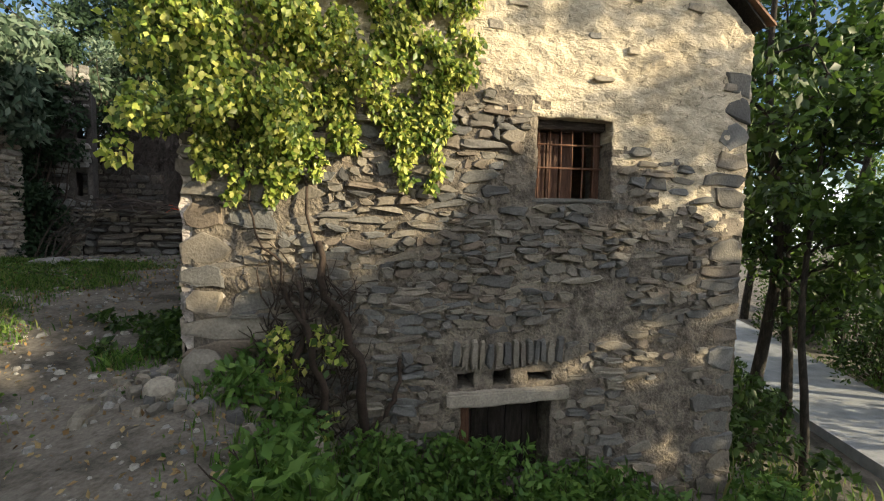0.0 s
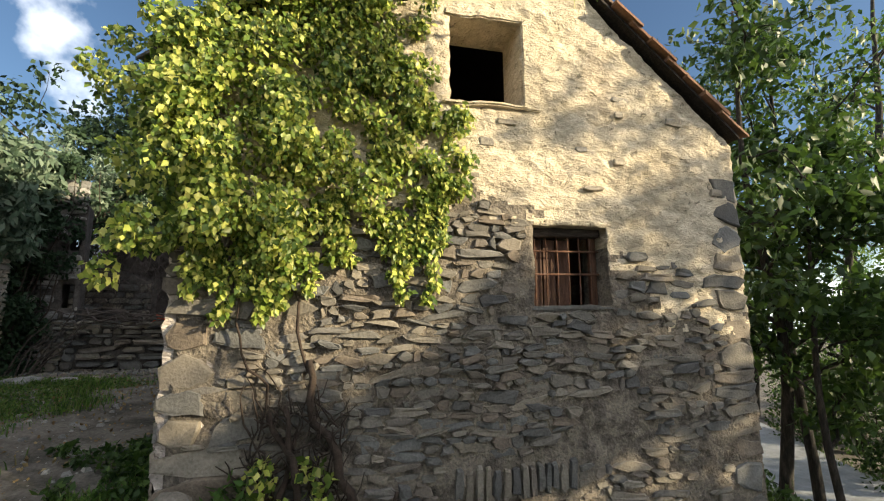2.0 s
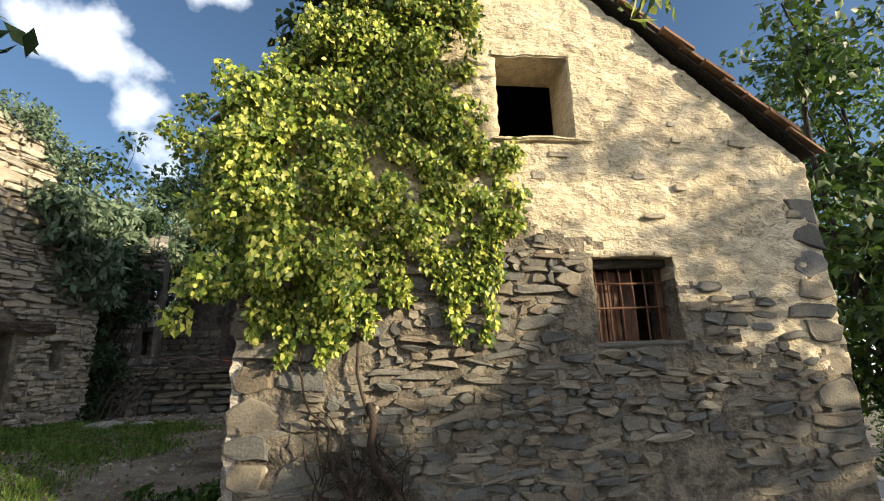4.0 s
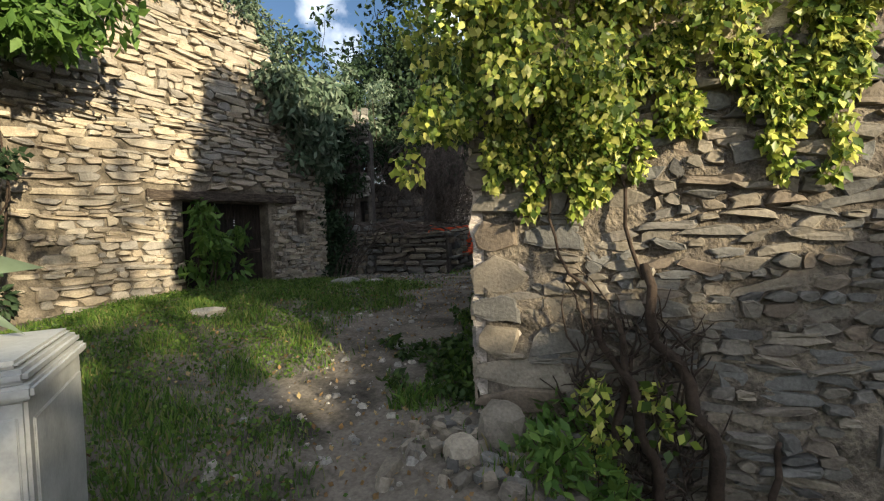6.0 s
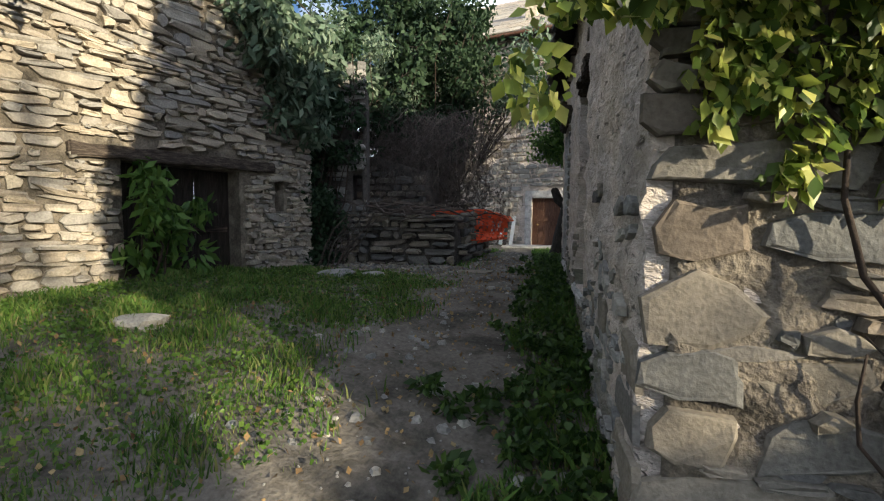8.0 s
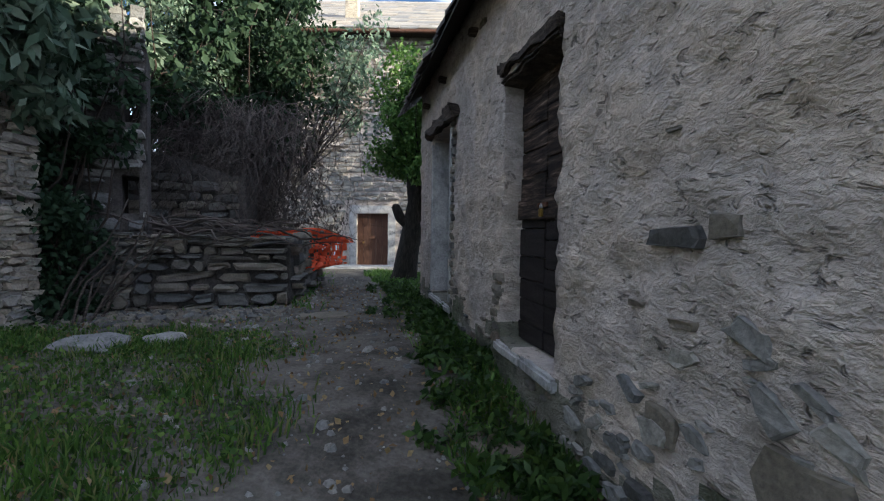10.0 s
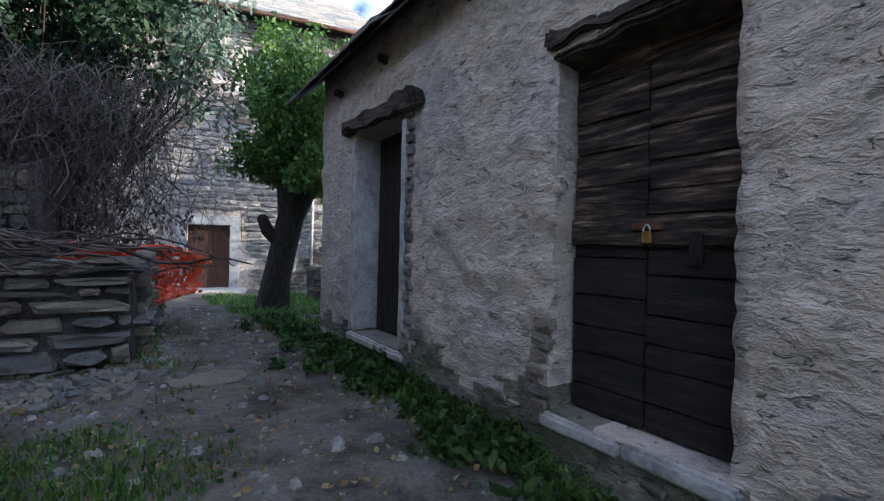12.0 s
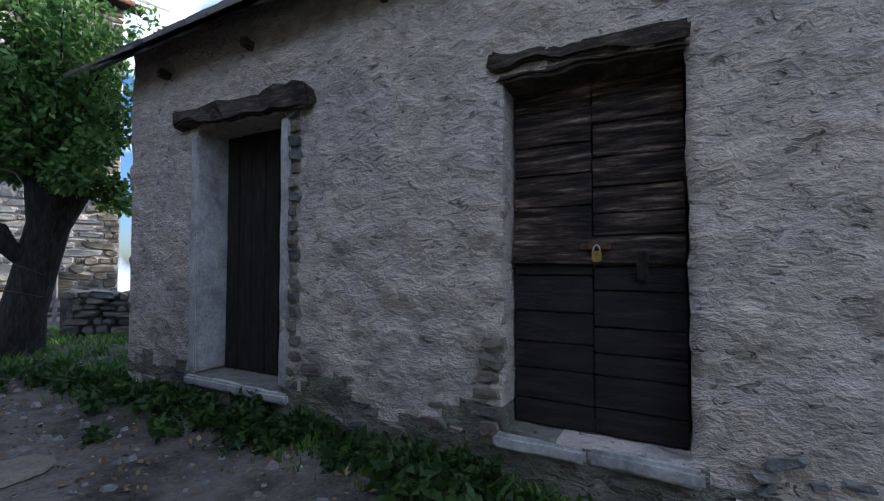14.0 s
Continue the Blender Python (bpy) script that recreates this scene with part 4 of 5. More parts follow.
def woods():
    L = "slender broad-leaved tree on the slope below the barn"
    spots = [(5.9, 8.2, 11, 0.13, 2.3), (6.35, 7.5, 8, 0.08, 1.5), (7.6, 9.6, 12, 0.12, 2.4), (7.2, 12.5, 13, 0.15, 2.8), (13.6, 10.5, 11, 0.16, 3.0), (14.5, 16.0, 13, 0.2, 3.6), (17.5, 12.5, 12, 0.2, 3.6), (15.0, 22.0, 14, 0.2, 4.0), (9.2, 17.0, 13, 0.17, 3.2), (19.5, 19.0, 14, 0.2, 4.2), (13.4, 7.2, 9, 0.14, 2.6), (6.0, 16.5, 12, 0.15, 2.8), (22, 9, 12, 0.2, 4.2), (24, 26, 15, 0.22, 5), (12, 32, 15, 0.22, 5), (12.6, 11.6, 15, 0.2, 3.0)]
    for k, (x, y, h, r, c) in enumerate(spots):
        tree("tree", L if x < 12 else "leafy tree across the road in half shade", (x, y, ground_z(x, y)), h, r, c, 0.13, M_SHADE_LEAF if k < 4 else M_LEAF, 4200 if k < 4 else 3400, 40 + k, 0.25 if k > 3 else 0.42)
    # the trees beyond the road that shade the lower walls
    for k, (x, y, h, c, n) in enumerate(((12.6, -0.2, 8.9, 1.5, 11000), (12.9, 2.3, 7.6, 1.5, 420), (12.8, -1.4, 9.2, 1.6, 12000), (13.0, -3.4, 9.6, 1.7, 11000), (16.2, -1.0, 9.4, 1.6, 11000), (16.1, 2.8, 9.3, 1.4, 600), (12.7, -5.6, 9.2, 2.0, 11000), (12.8, 4.6, 8.6, 1.5, 2600), (14.5, -0.7, 8.2, 1.5, 11000))):
        tree("tree", "bushy tree beyond the road, low against the sun", (x, y, -2.9), h, 0.13, c, 0.20, M_LEAF, n, 70 + k, 0.5 if y > 0 else 0.15, 12, 1.2)
    for k, (x, y, h, c, n) in enumerate(((13.4, 1.7, 11.5, 1.5, 1400), (13.3, -2.2, 13.5, 1.9, 700))):
        tree("tree", "tall sparse tree beyond the road with thin twigs", (x, y, -2.9), h, 0.12, c, 0.13, M_LEAF, n, 79 + k, 0.72, 9)
    # behind the start of the walk
    for k, (x, y, h, c) in enumerate(((-6.5, -4.5, 9, 2.6), (-1.5, -7, 10, 2.8), (3.5, -8.0, 9, 2.6), (-10.5, -1.0, 8, 2.4), (-14, 4, 9, 3))):
        tree("tree", "tall leafy tree behind the grass bank", (x, y, ground_z(x, y)), h, 0.18, c, 0.2, M_LEAF, 3500, 90 + k, 0.3)


    for k, (x, y) in enumerate(((4.6, 7.0), (5.6, 9.4), (6.6, 11.0), (13.0, 13.0), (13.8, 17.5), (12.4, 9.0), (16.5, 21), (14.8, 12.2), (17, 17), (20, 24), (7.0, 14.5))):
        rng = random.Random(130 + k)
        z = ground_z(x, y)
        spots = [(x + rng.gauss(0, 0.7), y + rng.gauss(0, 0.7), z + rng.uniform(0.1, 1.1 if x < 9 else 2.6)) for _ in range(16 if x < 9 else 30)]
        shrub("undergrowth", "green undergrowth on the wooded slope", spots, 0.35 if x < 9 else 0.6, 0.10, M_SHADE_LEAF, 90, 130 + k, [(x, y, z - 0.1)])


woods()
barn_front_stones()


# ---- left house: stones, door, shrubs ----
def left_house_details():
    rng = random.Random(31)
    free = clear_of([L_DOOR, L_SLIT, (1.6, 3.9, 2.2, 2.45)], 0.02)
    keep = lambda u, z, w, h: free(u, z, w, h) and z < left_top(u) - 0.02 and (u + w / 2) < 4.78
    rects = courses(0.0, 4.72, 0.2, 6.3, (0.05, 0.15), (0.14, 0.52), keep, 11, -0.008, 0.08)
    rects.sort(key=lambda s: s[1])
    tight = clear_of([L_DOOR, L_SLIT, (1.6, 3.9, 2.25, 2.44)], 0.0)
    rects += courses(0.0, 4.7, 0.2, 2.6, (0.05, 0.10), (0.09, 0.22), lambda u, z, w, h: tight(u, z, w, h) and (u > 3.4 or 1.5 < u < 2.1), 17, 0.002, 0.03)
    lay_stones(left_house, LEFT, rects, M_PALE, M_PALE_MANY, 300, "stone", (0.03, 0.10), 13, STONES[:8] + RUBBLE[:12], 0.09)
    end = frame_matrix(LEFT @ Vector((0, -0.5, 0)), (-0.993, 0.12, 0), (-0.12, -0.993, 0))
    rects = courses(-0.5, 4.5, 0.3, 5.3, (0.10, 0.2), (0.25, 0.6), lambda u, z, w, h: z < 5.3 - 0.2 * u, 12, 0.014)
    lay_stones(left_house, end, rects, M_PALE, M_PALE_MANY, 60, "stone", (0.03, 0.09), 14)
    beam("lintel", 2.5, 0.3, 0.17, M_BEAM, LEFT @ pose(2.75, -0.06, 2.35, 0, -0.5, 0), None, "long grey timber lintel over the stable door", "lintel", 6, 0.03)
    beam("lintel", 0.42, 0.2, 0.08, M_PALE, LEFT @ pose(4.11, 0.0, 2.19), None, "small stone lintel over a wall slit", "lintel", 7)
    plank_door("stable_door", LEFT, L_DOOR[0], L_DOOR[1], L_DOOR[2], L_DOOR[3], 0.32, M_WOOD_DARK, "dark wooden double stable door in the ruined house", None, 9, 15)
    d = part("door_rail", box_bm(0.8, 0.03, 0.1, bevel=0.008), M_WOOD, left_house, "", LEFT @ pose(3.0, -0.28, 1.35))
    # broken pier with wall slots, and the dark wall behind it
    pier = thing("ruined_pier", "broken tall pier of stacked grey schist slabs", "pier", kind="structure")
    pm = frame_matrix((-8.35, 9.15, 0), (0.86, 0.5, 0), (0.5, -0.86, 0))
    put("core", wall_mesh("core", M_DARK_MORTAR, 0, 1.0, 0, lambda u: 4.6 - 0.5 * u, 0.7, [(0.72, 0.9, 1.9, 2.4), (0.75, 0.92, 3.1, 3.6)], 0.2, 0.03), pier, pm)
    rects = courses(0.0, 1.0, 0.4, 4.5, (0.08, 0.18), (0.22, 0.5), clear_of([(0.72, 0.9, 1.9, 2.4), (0.75, 0.92, 3.1, 3.6)]), 21)
    lay_stones(pier, pm, rects, M_FAR, M_FAR_MANY, 120, "stone", (0.03, 0.11), 22)
    back = thing("ruined_wall", "dark ruined rear wall of stacked stones behind shrubs", "wall", kind="structure")
    bmx = frame_matrix((-12.5, 11.2, 0), (1, 0.02, 0), (0.02, -1, 0))
    put("core", wall_mesh("core", M_DARK_MORTAR, 0, 5.6, 0, lambda u: 4.0 - 0.25 * u + 0.3 * noise.noise(Vector((u * 2, 0, 0))), 0.5, (), 0.3, 0.05), back, bmx)
    rects = courses(0.0, 5.5, 0.5, 3.6, (0.10, 0.2), (0.25, 0.6), lambda u, z, w, h: z < 3.8 - 0.25 * u, 25)
    lay_stones(back, bmx, rects, M_STONE, M_STONE_MANY, 60, "stone", (0.03, 0.1), 26)


left_house_details()


def left_plants():
    rng = random.Random(41)
    P = lambda u, y, z: LEFT @ Vector((u, y, z))
    # grey-green shrub hanging down the wall past its broken top
    spots = []
    for _ in range(75):
        u = rng.uniform(3.5, 6.6)
        lo = 2.75 + 1.1 * smooth(4.6, 3.6, u) if u < 4.9 else 3.9
        spots.append(P(u, rng.uniform(-0.5, 0.5) if u < 4.9 else rng.uniform(-1.6, -0.6), rng.uniform(lo, 5.2 - 0.15 * abs(u - 5))))
    shrub("hanging_shrub", "grey-green shrub spilling over the broken wall top", spots, 0.36, 0.10, M_GREY_LEAF, 190, 42, [P(4.5, -0.2, 4.2), P(5.5, -0.3, 3.4)], 0.5, 2.2)
    spots = [P(rng.uniform(4.0, 8.5), rng.uniform(-2.2, -0.3), rng.uniform(4.4, 5.6)) for _ in range(36)]
    for _ in range(22):
        u = rng.uniform(2.4, 4.6)
        spots.append(P(u, rng.uniform(-0.4, 0.15), left_top(u) + rng.uniform(-0.1, 0.35)))
    shrub("hedge_clematis", "pale seeding climber along the ruin's top", spots, 0.34, 0.06, M_GREY_LEAF, 190, 43, [P(5.2, -0.6, 3.5), P(6.5, -0.8, 3.0)], 0.1, 1.8)
    spots = [P(4.85 + rng.uniform(-0.15, 0.25), rng.uniform(-0.7, 0.1), rng.uniform(0.7, 3.4)) for _ in range(34)]
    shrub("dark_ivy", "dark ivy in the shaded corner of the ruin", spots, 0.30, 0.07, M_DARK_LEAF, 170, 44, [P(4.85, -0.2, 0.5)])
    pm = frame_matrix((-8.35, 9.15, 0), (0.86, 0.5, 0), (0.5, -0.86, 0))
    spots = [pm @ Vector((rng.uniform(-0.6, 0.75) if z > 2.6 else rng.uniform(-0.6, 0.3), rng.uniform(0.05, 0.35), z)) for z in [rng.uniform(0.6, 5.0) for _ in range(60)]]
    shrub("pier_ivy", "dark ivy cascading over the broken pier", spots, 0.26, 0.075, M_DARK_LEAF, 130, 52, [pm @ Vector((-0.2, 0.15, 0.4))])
    # fern-like elder at the door
    spots = [P(2.15 + rng.uniform(-0.2, 0.5), 0.25 + rng.uniform(-0.1, 0.25), z) for z in (0.9, 1.1, 1.3, 1.5, 1.7, 1.85, 1.95, 2.05, 1.4, 1.6, 0.8)]
    shrub("door_shrub", "young elder growing against the stable door", spots, 0.19, 0.10, M_WILLOW, 60, 45, [P(2.15, 0.3, 0.5)], 0.6, 2.2)
    # branches that hang in over the left wall
    spots = [P(rng.uniform(-0.9, 0.7), rng.uniform(0.1, 1.6), rng.uniform(4.0, 5.6)) for _ in range(36)] + [P(rng.uniform(0.2, 1.9), rng.uniform(0.0, 0.6), rng.uniform(5.7, 6.7)) for _ in range(22)]
    shrub("overhanging_branch", "leafy branch hanging over the ruined wall", spots, 0.32, 0.12, M_WILLOW, 85, 46, [P(-1.6, 0.4, 5.4)], 0.5, 2.0)
    spots = [P(rng.uniform(-0.7, -0.1), rng.uniform(-0.2, 0.7), rng.uniform(0.4, 4.0)) for _ in range(34)]
    shrub("wall_climber", "dark climber at the corner of the ruined wall", spots, 0.24, 0.08, M_DARK_LEAF, 90, 47, [P(-0.3, 0.2, 0.3)])
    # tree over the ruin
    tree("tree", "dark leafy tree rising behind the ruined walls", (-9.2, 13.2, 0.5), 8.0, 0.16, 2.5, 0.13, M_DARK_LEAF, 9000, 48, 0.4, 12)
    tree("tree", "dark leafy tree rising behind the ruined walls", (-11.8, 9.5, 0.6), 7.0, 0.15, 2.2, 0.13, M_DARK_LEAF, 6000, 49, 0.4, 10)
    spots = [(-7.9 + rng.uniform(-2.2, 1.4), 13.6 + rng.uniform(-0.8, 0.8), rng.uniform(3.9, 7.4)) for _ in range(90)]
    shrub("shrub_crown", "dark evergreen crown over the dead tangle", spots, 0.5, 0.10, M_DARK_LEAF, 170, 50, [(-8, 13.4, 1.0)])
    spots = [(-5.9 + rng.uniform(-0.4, 0.7), 15.2 + rng.uniform(-0.8, 0.8), rng.uniform(4.4, 6.8)) for _ in range(16)]
    shrub("light_shrub", "light green branch before the far house", spots, 0.42, 0.09, M_GREY_LEAF, 120, 51, [(-7, 14.5, 3.0)])


left_plants()


def dead_tangle():
    """A hanging mass of bare brown stems over the dry stone wall."""
    rng = random.Random(61)
    t = thing("dead_tangle", "big tangle of dead brown creeper hanging over the dry stone wall", "dead creeper")
    paths = []
    for _ in range(2200):
        a = (-7.75 + rng.gauss(0, 0.85), 12.3 + rng.gauss(0, 0.45), 4.15 - abs(rng.gauss(0, 0.85)))
        b = (a[0] + rng.gauss(0.0, 0.45), a[1] - 0.35 + rng.gauss(0, 0.45), max(1.25, a[2] - rng.uniform(0.3, 2.2)))
        paths.append(limb(rng, a, b, rng.uniform(0.004, 0.010), 0.003, 0.5, 8))
    put("stem_tangle", tube("stem_tangle", paths, M_DRY, 3), t)["kind"] = "stuff"
    core = [(-7.8 + rng.gauss(0, 0.7), 12.6 + rng.gauss(0, 0.3), rng.uniform(1.5, 3.8)) for _ in range(70)]
    g = np.random.default_rng(62)
    put("dead_leaves", leaf_mesh("dead_leaves", clumps(g, core, [0.42] * 70, 110), 0.06, M_DRY, 63, 0.8, 1.8), t)["kind"] = "stuff"
    heap = thing("branch_heap", "heap of bare cut branches lying on the dry stone wall", "branches")
    for k in range(46):
        a = (-7.4 + rng.gauss(0, 0.7), 9.95 + rng.gauss(0, 0.3), 1.55 + rng.uniform(0, 0.35))
        b = (a[0] + rng.uniform(0.5, 1.7), a[1] + rng.gauss(0, 0.3), 1.55 + rng.uniform(-0.1, 0.3))
        put("branch", tube("branch", [limb(rng, a, b, rng.uniform(0.012, 0.026), 0.006, 0.16, 8)], M_DRY if k % 3 else M_BEAM, 5), heap)
    for k in range(10):
        a = (-7.7 + rng.uniform(-0.3, 0.4), 8.6 + rng.uniform(-0.4, 0.3), 0.55)
        b = (a[0] + rng.uniform(-0.3, 0.6), a[1] + 0.7, rng.uniform(1.3, 2.1))
        put("branch", tube("branch", [limb(rng, a, b, 0.018, 0.008, 0.12, 7)], M_BEAM, 5), heap)


dead_tangle()


def dry_stone_wall(points, name, label, seed, height, heights=(0.09, 0.2), widths=(0.22, 0.55)):
    w = thing(name, label, "stone wall", kind="structure")
    for k in range(len(points) - 1):
        a, b = Vector((*points[k], 0)), Vector((*points[k + 1], 0))
        along = (b - a).normalized()
        m = frame_matrix(a, along, (along.y, -along.x, 0))
        z0 = min(ground_z(*points[k]), ground_z(*points[k + 1])) - 0.1
        n = (b - a).length
        put("core", wall_mesh("core", M_DARK_MORTAR, 0, n, z0, lambda u: z0 + height + 0.08 * noise.noise(Vector((u * 3, seed, 0))), 0.45, (), 0.2, 0.04), w, m)
        rects = courses(0, n, z0, z0 + height + 0.05, heights, widths, lambda *s: True, seed + k, 0.012, 0.07)
        lay_stones(w, m, rects, M_STONE, M_STONE_MANY, 110, "stone", (0.06, 0.16), seed + k)
        rng = random.Random(seed + 50 + k)
        u = 0.0
        while u < n:
            l = rng.uniform(0.3, 0.6)
            bm = box_bm(l, rng.uniform(0.4, 0.6), rng.uniform(0.06, 0.13), bevel=0.02, rough=0.05, cuts=4, seed=u + seed)
            part("cap_stone", bm, M_STONE, w, "", m @ pose(u + l / 2, -0.2, z0 + height + 0.04, rng.uniform(-5, 5), rng.uniform(-5, 5), rng.uniform(-9, 9)))
            u += l * 0.95
    return w


dry_stone_wall([(-8.3, 9.3), (-5.75, 10.15), (-6.15, 13.0)], "dry_stone_wall", "loose grey dry stone wall beside the lane", 71, 1.0, (0.06, 0.19), (0.16, 0.6))
dry_stone_wall([(-3.6, 16.8), (-0.9, 14.9)], "low_wall", "low dark stone wall past the pollard tree", 75, 0.85)


def orange_net():
    """A crumpled safety net: two sets of bent strands."""
    net = thing("safety_net", "crumpled orange plastic safety net on the wall's end", "safety net")
    def at(i, j):
        u, v = i / 22, j / 12
        p = Vector((u * 2.4, v * 4, 1.7))
        return Vector((-6.45 + 0.95 * u + 0.25 * noise.noise(p), 10.5 + 2.1 * u + 0.28 * noise.noise(p + Vector((5, 0, 0))), 1.0 + 0.85 * v * (0.85 + 0.25 * noise.noise(p * 0.7)) + 0.10 * noise.noise(p + Vector((0, 9, 0)))))
    paths = [[(at(i, j), 0.015) for j in range(13)] for i in range(23)] + [[(at(i, j), 0.018) for i in range(23)] for j in range(13)]
    put("strands", tube("strands", paths, M_NET, 4), net)
    v, f = [], []
    for i in range(23):
        for j in range(13):
            v.append(at(i, j) + Vector((0.10, 0.03, 0)))
    for i in range(22):
        for j in range(12):
            if (i * 7 + j * 3) % 5 < 3:
                k = i * 13 + j
                f.append((k, k + 1, k + 14, k + 13))
    put("folds", mesh_of("folds", v, f, M_NET), net)


orange_net()


# ---- far house ----
def far_house_details():
    rng = random.Random(81)
    free = clear_of([F_DOOR, F_WIN, (6.4, 8.2, 0.3, 2.75)], 0.03)
    rects = courses(0, 11.6, 0.4, 8.8, (0.10, 0.22), (0.25, 0.7), lambda *s: free(*s) and rng.random() < 0.93, 82, 0.02)
    rects.sort(key=lambda s: abs(s[0] - 7.5) + abs(s[1] - 2.5))
    lay_stones(far_house, FAR, rects, M_FAR, M_FAR_MANY, 260, "stone", (0.03, 0.08), 83)
    zone_material(bpy.data.objects[far_house.children[0].name], M_MORTAR, lambda c: True)
    # pale render round the door
    for u in (F_DOOR[0] - 0.14, F_DOOR[1] + 0.14):
        part("door_surround", box_bm(0.28, 0.06, 2.1, bevel=0.012, rough=0.015, cuts=5), M_SLAB, far_house, "pale render", FAR @ pose(u, 0.02, 1.42))
    part("door_surround", box_bm(1.7, 0.06, 0.3, bevel=0.012, rough=0.015, cuts=5), M_SLAB, far_house, "pale render", FAR @ pose(7.3, 0.02, 2.53))
    d, w, h = plank_door("house_door", FAR, F_DOOR[0], F_DOOR[1], F_DOOR[2], F_DOOR[3], 0.16, M_WOOD_BROWN, "closed brown plank door of the far house", None, 5, 84)
    part("middle_rail", box_bm(w, 0.03, 0.12, bevel=0.006), M_WOOD_BROWN, d, "", pose(0, 0.03, h * 0.55))
    bm = bmesh.new()
    bmesh.ops.create_uvsphere(bm, u_segments=10, v_segments=8, radius=0.035)
    part("knob", bm, M_BRASS, d, "small brass knob", pose(-0.35, 0.06, h * 0.45), True)
    ob = part("door_step", box_bm(2.6, 1.1, 0.16, bevel=0.03, rough=0.02, cuts=6), M_SLAB)
    ob.matrix_world = FAR @ pose(7.1, 0.55, 0.40)
    tagged(ob, "pale stone step before the far house door", "step")
    # window with a green shutter
    win = new("window_4")
    win.matrix_world = FAR @ pose((F_WIN[0] + F_WIN[1]) / 2, -0.12, F_WIN[2])
    tagged(win, "upper window with faded green shutter boards", "window", kind="structure")
    for k in range(4):
        part("shutter_board", box_bm(0.165, 0.03, 1.6, bevel=0.006), M_GREY_LEAF, win, "", pose(-0.26 + 0.175 * k, 0, 0.8))
    part("window_sill", box_bm(0.9, 0.3, 0.08, bevel=0.012), M_SLAB, win, "", pose(0, 0.08, -0.04))
    # eave, roof and drainpipe
    part("eave_board", box_bm(12.2, 0.5, 0.10, bevel=0.01), M_WOOD_DARK, far_house, "", FAR @ pose(5.9, 0.2, 8.86))
    verts, faces = [], []
    for r in range(26):
        x = -0.4 + rng.uniform(-0.2, 0)
        while x < 12.2:
            w = rng.uniform(0.35, 0.8)
            y, z = 0.5 - 0.33 * r, 8.95 + 0.20 * r
            n = len(verts)
            e = rng.uniform(-0.03, 0.03)
            for dx, dy, dz in ((0, e, 0), (w - 0.02, e, 0), (w - 0.02, -0.5, 0.30), (0, -0.5, 0.30)):
                verts += [FAR @ Vector((x + dx, y + dy, z + dz)), FAR @ Vector((x + dx, y + dy, z + dz + 0.04))]
            k = [n, n + 2, n + 4, n + 6]
            faces += [tuple(k), tuple(i + 1 for i in k[::-1])] + [(k[i], k[(i + 1) % 4], k[(i + 1) % 4] + 1, k[i] + 1) for i in range(4)]
            x += w
    put("roof", mesh_of("roof", verts, faces, M_PALE_MANY), far_house, None, "pale stone slab roof")["kind"] = "stuff"
    put("gutter", tube("gutter", [(FAR @ Vector((-0.3 + 1.2 * k, 0.52, 8.84)), 0.07) for k in range(11)], M_IRON, 8), far_house, None, "rusty brown gutter")
    put("drainpipe", tube("drainpipe", [(FAR @ Vector((10.3, 0.10, z)), 0.05) for z in (8.8, 6.0, 3.0, 0.4)], M_SLAB, 8), far_house, None, "pale drainpipe")
    bm = box_bm(0.5, 0.5, 1.4, bevel=0.02)
    part("chimney", bm, M_PLASTER, far_house, "pinkish plastered chimney", FAR @ pose(6.1, -1.9, 10.8))
    put("wall_rear", wall_mesh("wall_rear", M_PLASTER_GREY, 0, 11.6, -1, lambda u: 14.0, 0.4, (), 1.2, 0.0), far_house, frame_matrix((-13.5, 28.4, 0), (1, 0, 0), (0, 1, 0)))
    put("wall_gable", wall_mesh("wall_gable", M_PLASTER_GREY, 0, 8, -1, lambda u: 8.9, 0.4, (), 1.2, 0.0), far_house, frame_matrix((-13.5, 20.8, 0), (0, 1, 0), (-1, 0, 0)))
    # leaning boards and a white board beside the door
    for x, a, l, m in ((6.0, 12, 1.2, M_DIRTY_WHITE), (5.75, 9, 1.5, M_BEAM), (5.55, 16, 1.0, M_DIRTY_WHITE)):
        ob = part("leaning_board", box_bm(0.14, 0.03, l, bevel=0.005), m)
        ob.matrix_world = FAR @ pose(x, 0.26, 0.45 + l / 2, a, 4, 0)
        tagged(ob, "narrow board leaning on the far house wall", "board")


far_house_details()


